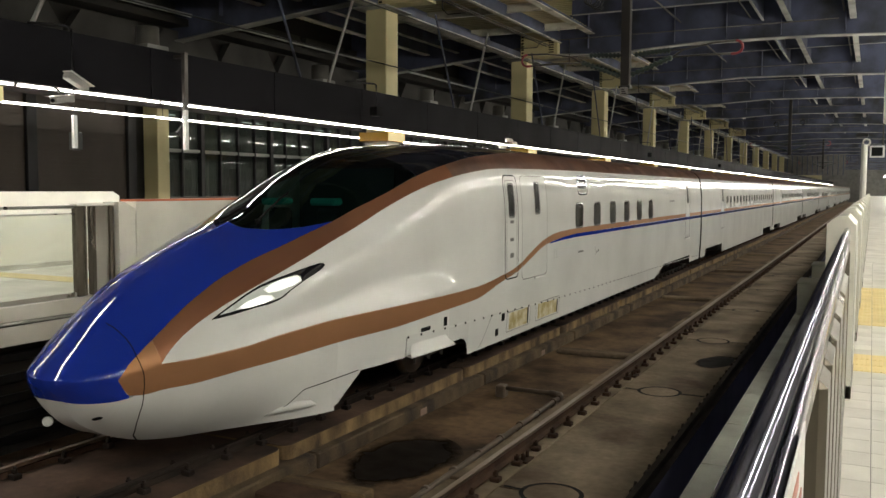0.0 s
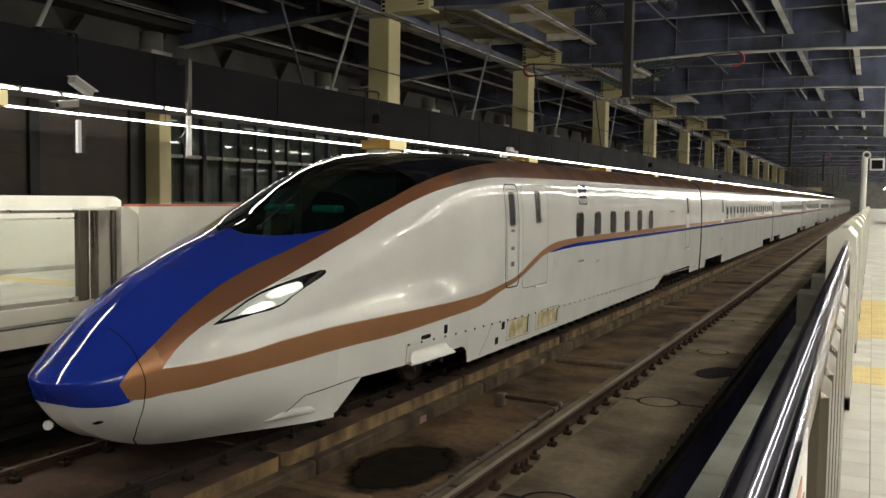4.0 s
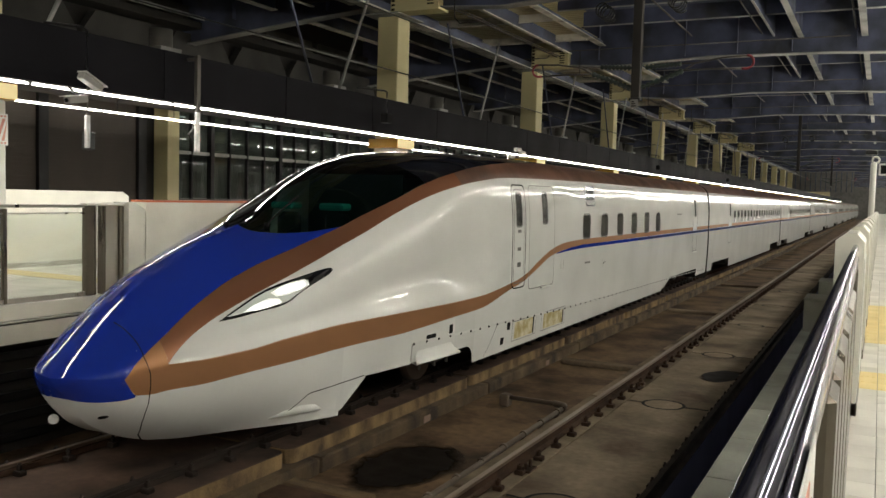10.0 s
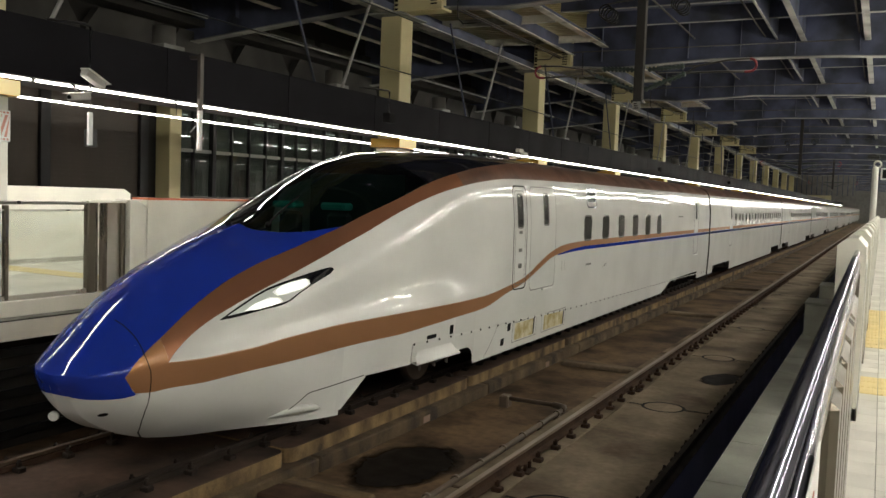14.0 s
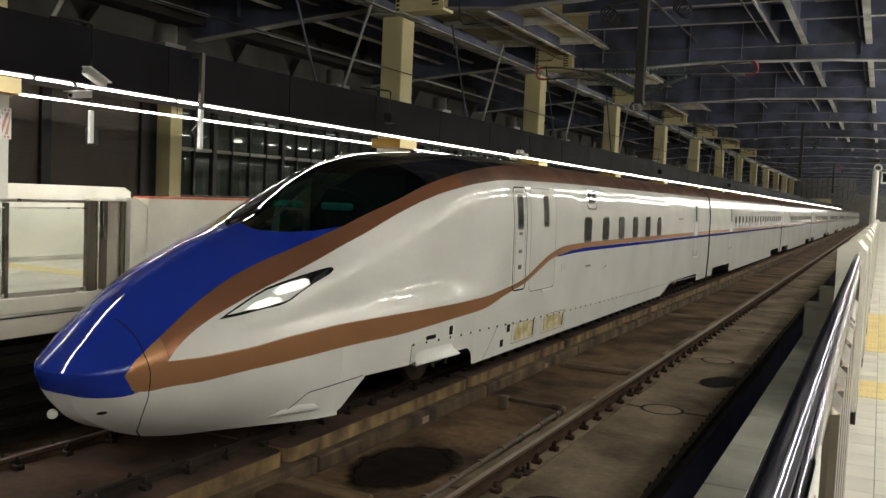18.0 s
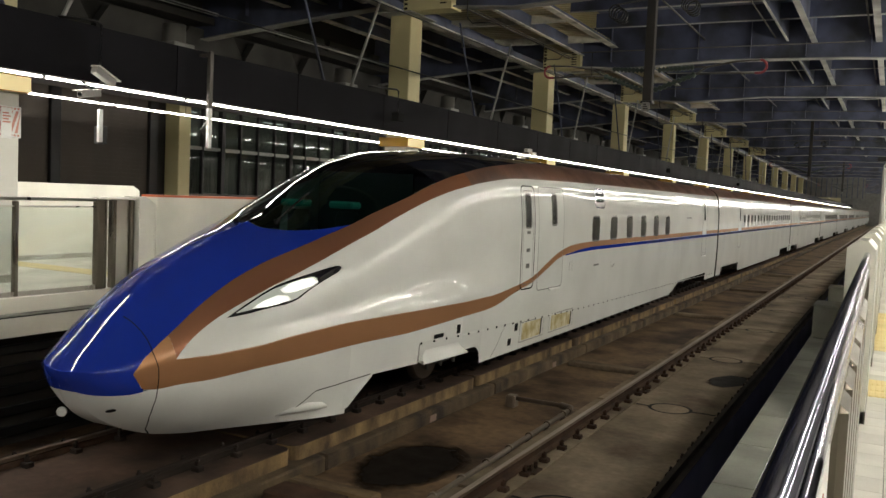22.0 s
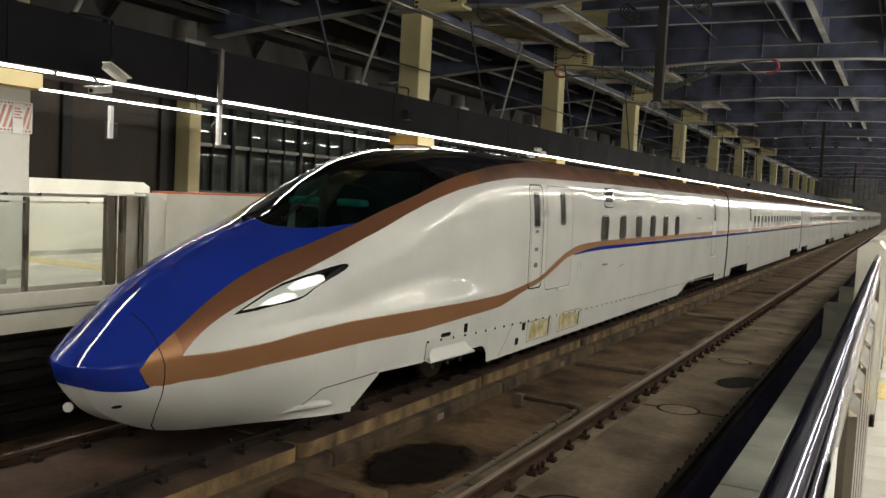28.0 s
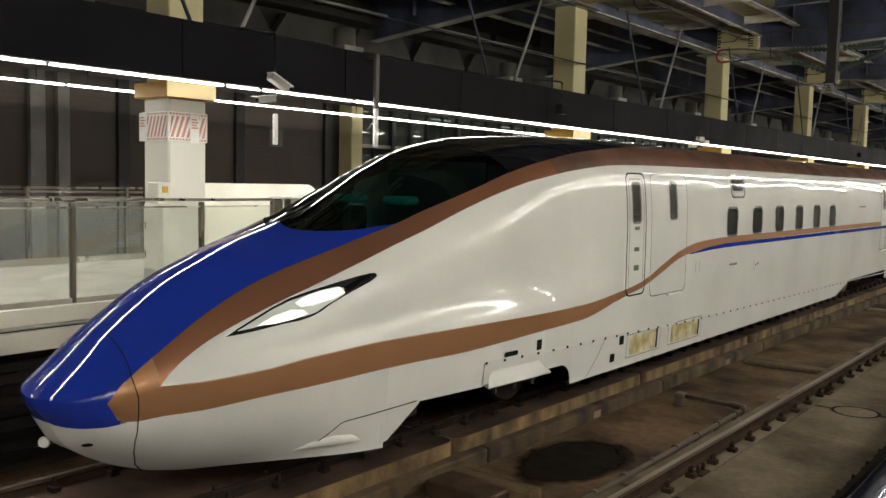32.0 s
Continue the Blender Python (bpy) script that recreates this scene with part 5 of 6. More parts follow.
        part("chin_port", patch([(0.33 + 0.03 * math.cos(t), 0.60 + 0.024 * math.sin(t)) for t in [k * math.pi / 6 for k in range(12)]], 0.004, sgn, 2), SEAM, car, "small black port")
        for z0, z1 in ((2.31, 2.36), (2.0, 2.06), (1.72, 1.80)):
            part("door_mark", patch(rounded(7.94, 8.1, z0, z1, 0.008, 2), 0.007, sgn, 2), SEAMGREY, car)
    part("towing_lamp", Mesh().tube([(-0.28, 0.27, 0.50), (-0.265, 0.255, 0.50)], [0.055, 0.045], 14), PAPER, car, "white round coupler cap")
    # inside the cab, seen through the glass
    for sgn in (1, -1):
        liner = strip(Mesh(), 2.6, 5.2, lambda s: level(s, curve(BLUE_EDGE, s)) + 0.01, lambda s: 1.1, 14, 12, -0.09, sides=(sgn,))
        part("cab_lining", liner, UNDER, car, "black cab lining")
    part("cab_floor", Mesh().box(-0.85, 0.85, 2.9, 5.5, 1.75, 1.8), UNDER, car)
    part("cab_bulkhead", Mesh().box(-0.85, 0.85, 5.42, 5.46, 1.5, 3.2), UNDER, car)
    part("cab_desk", Mesh().extrude_x([(3.0, 1.8), (3.9, 1.8), (3.9, 2.22), (3.25, 2.34), (3.0, 2.2)], -0.75, 0.75), UNDER, car)
    for x in (0.42, -0.42):
        seat = part("driver_seat", Mesh().box(x - 0.2, x + 0.2, 4.3, 4.42, 2.0, 2.62, 0.05), UNDER, car, "dark driver's seat with a teal headrest")
        part("headrest", Mesh().box(x - 0.2, x + 0.2, 4.16, 4.42, 2.66, 2.76, 0.03), GREENSEAT, seat, "teal headrest")
        part("cushion", Mesh().box(x - 0.25, x + 0.25, 4.0, 4.4, 1.95, 2.08, 0.05), UNDER, seat)
    for pts, w in (([(2.74, -0.35), (2.9, -0.3), (3.15, -0.32), (3.4, -0.36)], 0.016), ([(2.86, 0.62), (3.15, 0.5), (3.45, 0.42), (3.7, 0.4)], 0.014)):
        line = []
        for s, f in pts:
            a = abs(f)
            x, y, z = skin(s, level(s, curve(TOP, s)) + a * 0.35, 0.03, 1 if f > 0 else -1)
            line.append((x, y, z))
        w_arm = part("wiper", Mesh().tube(line, w, 6), SEAM, car, "black wiper arm")
        part("wiper_hub", Mesh().tube([(line[0][0], line[0][1], line[0][2] - 0.05), (line[0][0], line[0][1], line[0][2] + 0.02)], 0.035, 8), SEAM, w_arm)


def build_car():
    car = thing("passenger_car", "ivory bullet train car with blue and copper lines", "train", "train cars")
    end = 12 + CAR_LEN
    top, edge = (lambda s: 0.0), (lambda s: level(12, 3.6))
    lift = lambda z: (lambda s: level(12, z))
    part("roof", strip(strip(Mesh(), 12, end, top, edge, 2, 10), 12, end, edge, lift(3.28), 2, 4), ROOFPAINT, car, "dark bronze roof")
    part("body_side", wall(Mesh(), 12, end, lambda s: 3.28, lambda s: 2.1, 2, 30), PANELWHITE, car, "glossy ivory side")
    part("copper_stripe", strip(Mesh(), 12, end, lift(2.1), lift(1.99), 2, 1), COPPER, car)
    part("blue_line", strip(Mesh(), 12, end, lift(1.975), lift(1.90), 2, 1, 0.004), BLUE, car)
    shell_lower(car, ((12, 13.0, 0.42, 0.42), (13.0, 17.0, 0.68, 0.68), (17, 20, 0.33, 0.33), (20, 32.0, 0.33, 0.33), (32.0, 35.9, 0.68, 0.68), (35.9, end, 0.42, 0.42)), lift(1.99))
    part("underframe", Mesh().box(-1.3, 1.3, 12, end, 0.75, 1.0).box(-1.45, 1.45, 17.3, 31.7, 0.34, 0.8, 0.05), UNDER, car)
    ring = [skin(12, 2 * k / 40)[0::2] for k in range(41)]
    ring = ring + [(-x, z) for x, z in ring[-2:0:-1]]
    for y in (12.0, end):
        part("end_wall", Mesh().add([(x, y, z) for x, z in ring], [tuple(range(len(ring)))]), UNDER, car)
    bogie_of(car, 15.0)
    bogie_of(car, 33.9)
    for sgn in (1, -1):
        for k in range(18):
            s = 18.0 + 1.04 * k
            part("window", patch(rounded(s - 0.28, s + 0.28, 2.12, 2.62, 0.1, 2), 0.005, sgn, 2), DARKGLASS, car)
        for s0 in (16.4, ):
            d = part("door", patch(rounded(s0, s0 + 0.8, 1.3, 3.1, 0.1, 2), 0.003, sgn, rings=4), WHITE, car)
            part("door_seam", patch(rounded(s0, s0 + 0.8, 1.3, 3.1, 0.1, 2), 0.006, sgn, edge=0.03), SEAMGREY, d)
            part("door_window", patch(rounded(s0 + 0.28, s0 + 0.52, 2.4, 2.9, 0.05, 2), 0.006, sgn, 2), DARKGLASS, d)
    part("gangway", Mesh().box(-0.9, 0.9, end - 0.05, end + 0.3, 1.0, 3.2, 0.03), UNDER, car)
    return car


TRAIN_Y = 5.71
lead = build_lead_car()
second = build_car()
cars = [second] + [copy_thing(second, pose(0, 0, 0)) for _ in range(9)]
CAR_AT = [LEAD_END + 0.25 - 12 + CAR_PITCH * k for k in range(len(cars))]


# ---- fences, gates and small things on the platforms ----
def build_far_fence():
    x = -2.18
    plinth = solid("fence_plinth", Mesh().box(x - 0.1, x + 0.08, Y_NEAR, 8.605, PLAT + 0.004, PLAT + 0.2, 0.01), GATEWHITE, "cream plinth under the glass fence", "plinth", kind="structure")
    fence = thing("glass_fence", "glass platform fence with stainless posts and handrail", "fence", at=(x, 0, PLAT + 0.2))
    part("handrail", Mesh().tube([(0, Y_NEAR, 1.19), (0, 8.0, 1.19)], 0.021, 12), STAINLESS, fence)
    part("glass_rail", Mesh().box(-0.02, 0.02, Y_NEAR, 7.98, 1.09, 1.108), STAINLESS, fence)
    part("foot_rail", Mesh().box(-0.03, 0.03, Y_NEAR, 7.98, 0.0, 0.06), STAINLESS, fence)
    y = 5.05 - 1.75 * 10
    while y < 7.5:
        part("post", Mesh().box(-0.035, 0.035, y - 0.03, y + 0.03, 0, 1.16, 0.01), BRONZE, fence)
        g = part("pane", Mesh().box(-0.008, 0.008, y + 0.04, min(y + 1.71, 7.95), 0.06, 1.085), FENCEGLASS, fence)
        g.visible_shadow = False
        y += 1.75
    for y0, y1, d in ((7.97, 8.105, 0.05), (8.12, 8.16, 0.035), (8.22, 8.30, 0.05), (8.535, 8.60, 0.06)):
        part("pocket_post", Mesh().box(-d, d, y0, y1, 0, 1.2, 0.015), BRONZE, fence, "bronze-tinted steel post")
    part("pocket_panel", Mesh().extrude_x([(8.305, 0), (8.53, 0), (8.53, 1.2), (8.305, 1.2)], -0.03, 0.012), STAINLESS, fence, "brushed steel end panel")
    part("pocket_cap", Mesh().box(-0.07, 0.07, 7.96, 8.6, 1.2, 1.23, 0.008), GATEWHITE, fence, "cream cap over the posts")


def gate_casing(x, y0, y1, z_top, name, label, depth=0.3, trim=True):
    g = thing(name, label, "platform gate", "platform gate casings", at=(x, y0, PLAT))
    h, n = z_top - PLAT, y1 - y0
    part("casing", Mesh().extrude_x([(0, 0.0), (n, 0.0), (n, h - 0.1), (n - 0.18, h), (0.0, h)], -depth / 2, depth / 2), GATEWHITE, g)
    if trim:
        part("top_trim", Mesh().box(-depth / 2 - 0.006, depth / 2 + 0.006, 0.0, n - 0.2, h + 0.001, h + 0.03), ORANGE, g, "orange top trim")
    part("kick_plate", Mesh().box(-depth / 2 - 0.004, depth / 2 + 0.004, 0.0, n, 0.0, 0.1), STAINLESS, g)
    return g


def build_gates():
    gate_casing(-2.2, 8.61, 8.90, 2.70, "gate_end_box", "cream gate end box at the platform edge", trim=False)
    y = 8.925
    for k in range(12):
        gate_casing(-2.2, y, y + 4.6, 2.70, "gate_casing", "cream platform gate casing with orange top trim")
        y += 6.7
    gate_casing(-8.15, 9.9, 14.1, 2.80, "gate_casing", "white gate casing on the opposite platform edge", 0.4, False)


def build_near_fence():
    """The fence beside the camera; it runs a hair off the track's line."""
    fence = thing("near_fence", "steel fence with a polished handrail on the side platform", "fence", at=(7.102, 0, PLAT), turn=0.48)
    part("handrail", Mesh().tube([(0.002, -4, 1.35), (0.002, 7.25, 1.35), (0.002, 7.4, 1.33)], 0.0215, 28), CHROME, fence, "mirror-polished handrail")
    part("clamp_rail", Mesh().tube([(0.012, -4, 1.262), (0.012, 7.3, 1.262)], 0.018, 14), CHROME, fence, "thin polished rail")
    part("cap_strip", Mesh().box(-0.012, 0.024, -4, 7.3, 1.19, 1.235, 0.006), BRONZE, fence)
    part("foot_rail", Mesh().box(-0.03, 0.03, -4, 7.3, 0.0, 0.08), BRONZE, fence)
    for y in (-2.2, 0.1, 7.25):
        part("post", Mesh().box(-0.03, 0.03, y - 0.03, y + 0.03, 0, 1.19, 0.008), BRONZE, fence)
    for y0, y1 in ((2.3, 2.55), (2.62, 2.95), (3.05, 3.5), (3.6, 4.3), (4.4, 5.4)):
        part("pocket_post", Mesh().box(-0.045, 0.045, y0, y1, 0, 1.19, 0.02), BRONZE, fence, "bronze-tinted steel post")
    for y0, y1 in ((-2.15, 0.05), (0.15, 1.55), (5.45, 7.2)):
        g = part("pane", Mesh().box(-0.006, 0.006, y0, y1, 0.08, 1.19), FENCEGLASS, fence)
        g.visible_shadow = False
    note = part("notice", Mesh().box(0.033, 0.036, 0.86, 1.5, 1.06, 1.29), PAPER, fence, "white notice with red lettering bars")
    for k in range(4):
        part("lettering_bar", Mesh().box(0.036, 0.0375, 0.92, 1.42 - 0.08 * (k % 2), 1.09 + 0.048 * k, 1.112 + 0.048 * k), STICKER, note)
    y = 7.5
    for k in range(16):
        g = thing("gate_casing", "white near platform gate casing with sloped top", "platform gate", "side platform gates", at=(6.97, y, PLAT))
        n = 1.15 if k else 1.0
        part("casing", Mesh().extrude([(-0.08, 0), (0.13, 0), (0.13, 1.38), (0.07, 1.45), (0.0, 1.45), (-0.08, 1.39)], 0, n), GATEWHITE, g)
        part("side_panel", Mesh().box(0.132, 0.138, 0.08, n - 0.08, 0.2, 1.25, 0.003), COLWHITE, g)
        part("kick_plate", Mesh().box(-0.085, 0.136, 0.0, n, 0.0, 0.1), BRONZE, g)
        part("door_leaf", Mesh().box(-0.03, 0.0, n, n + 1.6, 0.1, 1.25, 0.01), GATEWHITE, g, "white sliding gate leaf")
        part("leaf_rail", Mesh().tube([(-0.015, n, 1.3), (-0.015, n + 1.6, 1.3)], 0.025, 10), STAINLESS, g)
        y += 2.9
    for y0, h in ((12.2, 0.42), (15.2, 0.42)):
        b = thing("edge_box", "pale grey equipment box on the platform edge", "equipment box", "edge boxes", at=(6.52, y0, PLAT + 0.003))
        part("body", Mesh().box(-0.16, 0.16, 0, 0.7, 0, h, 0.015), COPING, b)
        part("lid", Mesh().box(-0.17, 0.17, -0.01, 0.71, h, h + 0.02, 0.006), COPING, b)


build_far_fence()
build_gates()
build_near_fence()


# ---- small things, from the track up to the roof ----
def build_track_things():
    pipe = thing("cable_pipe", "dark conduit pipe on brackets beside the rail", "pipe", at=(0, 0, -0.5))
    part("pipe", Mesh().tube([(3.06, 2.0, 0.15), (3.0, 9.0, 0.15), (2.94, 12.6, 0.15), (2.91, 12.82, 0.15), (2.7, 12.9, 0.15), (1.95, 12.9, 0.15)], 0.036, 10), SOOTPIPE, pipe)
    part("elbow", Mesh().tube([(2.95, 12.6, 0.15), (2.91, 12.83, 0.15), (2.72, 12.9, 0.15)], 0.052, 10), SOOTPIPE, pipe)
    part("outlet_box", Mesh().box(1.8, 1.96, 12.8, 13.0, 0.0, 0.2, 0.02), SOOTPIPE, pipe)
    part("guide_bar", Mesh().box(3.19, 3.23, 2.0, 12.3, 0.04, 0.13, 0.008), SOOTPIPE, pipe, "rusty bar beside the pipe")
    y = 5.2
    while y < 12.6:
        x = 3.06 - 0.0113 * (y - 2)
        part("bracket", Mesh().box(x - 0.04, x + 0.22, y - 0.035, y + 0.035, 0.0, 0.11, 0.008), SOOTPIPE, pipe)
        part("pipe_clip", Mesh().tube([(x, y - 0.03, 0.15), (x, y + 0.03, 0.15)], 0.05, 10), SOOTPIPE, pipe)
        y += 0.72
    blot = [(math.cos(t) * (0.92 + 0.08 * math.sin(3 * t + 1) + 0.04 * math.sin(7 * t)), math.sin(t) * (0.92 + 0.07 * math.sin(4 * t))) for t in [k * math.pi / 20 for k in range(40)]]
    solid("oil_stain", Mesh().add([(2.0 + 0.72 * a, 9.3 + 1.25 * b, -0.494) for a, b in blot], [tuple(range(40))]), PUDDLE, "black oil stain on the trackbed floor", "stain", kind="stuff")
    solid("wet_patch", Mesh().add([(4.78 + 0.38 * a + 0.2 * b, 16.0 + 0.75 * b, -0.2145) for a, b in blot], [tuple(range(40))]), WET, "dark wet patch on the track slab", "stain", kind="stuff")
    lid = thing("drain_beam", "ochre concrete cross beam between the tracks", "beam", at=(0, 7.62, -0.5))
    part("beam", Mesh().box(1.46, 2.55, -0.1, 0.14, 0, 0.2, 0.02), YELLOWCON, lid)
    part("cover", Mesh().box(1.44, 2.3, -0.5, -0.11, 0, 0.19, 0.02), RUST, lid, "rusty steel cover")
    for y in (11.2, 16.4):
        plate = thing("slab_plate", "small tan plate on the slab's side", "plate", "slab plates", at=(1.326, y, -0.42))
        part("plate", Mesh().box(-0.006, 0.006, -0.10, 0.10, -0.05, 0.05, 0.003), PLATETAN, plate)
    for k in range(8):
        y = 4.1 + 5.0 * k
        pad = thing("rail_joint_pad", "rusty double fastening on the slab", "fastening", "double fastenings", at=(NEAR_X - GAUGE + 0.13, y, -0.205))
        part("plate", Mesh().box(-0.07, 0.07, -0.12, 0.12, 0, 0.025, 0.006), RUST, pad)
        for d in (-0.07, 0.07):
            part("bolt", Mesh().tube([(0, d, 0.02), (0, d, 0.1)], 0.022, 6), RUST, pad)
    for k in range(5):
        beam = Mesh().box(-2.5, -2.44, Y_NEAR, Y_FAR, -0.35 + 0.26 * k, -0.24 + 0.26 * k, 0.01)
        solid("wall_cable", beam, BLACKMETAL, "black cable tray under the platform", "cable tray", "cable trays")
    sign = thing("edge_sign", "black plate on the platform edge", "sign", at=(EDGE_FAR - 0.012, 5.98, 1.155))
    part("plate", Mesh().box(0.0, 0.02, -0.1, 0.1, -0.04, 0.04, 0.004), BLACKMETAL, sign)
    for z in (0.012, -0.016):
        part("lettering_bar", Mesh().box(0.02, 0.022, -0.07, 0.07, z - 0.005, z + 0.005), SEAMGREY, sign)
    part("lettering_bar", Mesh().box(0.02, 0.023, -0.16, 0.1, -0.022, -0.012), SEAMGREY, sign)


def build_far_platform_things():
    strip_ = thing("tactile_strip", "yellow tactile tiles across the island platform", "tactile paving", at=(0, 0, PLAT))
    tile = Mesh().box(0.004, 0.296, 0.004, 0.296, 0, 0.006, 0.002).data("tactile_tile", TACTILE)
    for i in range(15):
        for j in range(2):
            part("tactile_tile", tile, None, strip_, at=(-7.9 + 0.3 * i, 10.4 + 0.3 * j + 0.07 * i * 0, 0))
    cab = thing("cabinet", "white electric cabinet on a grey plinth by the column", "cabinet", at=(-4.6, 7.85, PLAT))
    part("plinth", Mesh().box(-0.27, 0.27, -0.22, 0.22, 0, 0.22, 0.01), COPING, cab)
    part("body", Mesh().box(-0.26, 0.26, -0.21, 0.21, 0.22, 1.24, 0.01), CABINET, cab)
    for z0, z1 in ((0.25, 0.68), (0.70, 1.22)):
        d = part("door", Mesh().box(-0.25, 0.17, -0.222, -0.212, z0, z1, 0.004), CABINET, cab)
        part("handle", Mesh().box(-0.21, -0.19, -0.235, -0.222, z0 + 0.15, z0 + 0.26, 0.004), SEAM, d)
    box = thing("call_box", "small white box with yellow edge on the cabinet", "box", at=(-4.68, 7.82, PLAT + 1.241))
    part("body", Mesh().box(-0.16, 0.12, -0.12, 0.12, 0, 0.34, 0.015), CABINET, box)
    part("edge", Mesh().box(0.121, 0.13, -0.05, 0.05, 0.18, 0.28), YBOX, box)
    fence = thing("rear_fence", "glass fence along the far edge of the island platform", "fence", at=(-8.3, 0, PLAT))
    for z in (1.42, 1.34, 1.24):
        part("handrail", Mesh().tube([(0, Y_NEAR, z), (0, 9.75, z)], 0.022, 8), STAINLESS, fence)
    part("foot_rail", Mesh().box(-0.05, 0.05, Y_NEAR, 9.75, 0.0, 0.12, 0.01), STAINLESS, fence)
    y = -20.0
    while y < 9.8:
        part("post", Mesh().box(-0.04, 0.04, y - 0.035, y + 0.035, 0.12, 1.44, 0.01), BRONZE, fence)
        g = part("pane", Mesh().box(-0.008, 0.008, y + 0.05, min(y + 1.9, 9.7), 0.12, 1.2), DUSKGLASS, fence)
        g.visible_shadow = False
        y += 1.96
    # striped notice boards on the columns
    for y in (8.5, 21.2):
        n = thing("column_notice", "red and white striped notice wrapped round the column", "notice", "column notices", at=(COL_X, y, 3.5))
        part("board", Mesh().box(-0.375, 0.375, -0.375, 0.375, 0, 0.48, 0.005), PAPER, n)
        for k in range(9):
            y0 = -0.44 + 0.1 * k
            lean = [(max(min(v, 0.36), -0.36), z) for v, z in ((y0, 0.07), (y0 + 0.05, 0.07), (y0 + 0.17, 0.41), (y0 + 0.12, 0.41))]
            part("stripe", Mesh().add([(0.378, v, z) for v, z in lean], [(0, 1, 2, 3)]), STICKER, n)
            part("stripe", Mesh().add([(v, -0.378, z) for v, z in lean], [(0, 1, 2, 3)]), STICKER, n)
        for z in (0.02, 0.43):
            for k in range(12):
                part("dash", Mesh().box(0.376, 0.379, -0.355 + 0.06 * k, -0.32 + 0.06 * k, z, z + 0.03), STICKER, n)
                part("dash", Mesh().box(-0.355 + 0.06 * k, -0.32 + 0.06 * k, -0.379, -0.376, z, z + 0.03), STICKER, n)
        front = part("plate", Mesh().box(-0.44, -0.22, -0.396, -0.384, 0.0, 0.47, 0.003), PAPER, n)
        side = part("plate", Mesh().box(0.384, 0.396, 0.02, 0.20, -0.02, 0.45, 0.003), PAPER, n)
        for k in range(4):
            part("lettering_bar", Mesh().box(-0.41, -0.26 - 0.03 * (k % 2), -0.399, -0.396, 0.24 + 0.045 * k, 0.265 + 0.045 * k), STICKER, front)
            part("lettering_bar", Mesh().box(0.396, 0.399, 0.045, 0.175 - 0.03 * (k % 2), 0.22 + 0.045 * k, 0.245 + 0.045 * k), STICKER, side)
        for z0, h in ((-0.62, 0.5), (-1.15, 0.34)):
            part("side_box", Mesh().box(-0.1, 0.2, 0.376, 0.43, z0, z0 + h, 0.02), CABINET, n, "white box on the column's side")


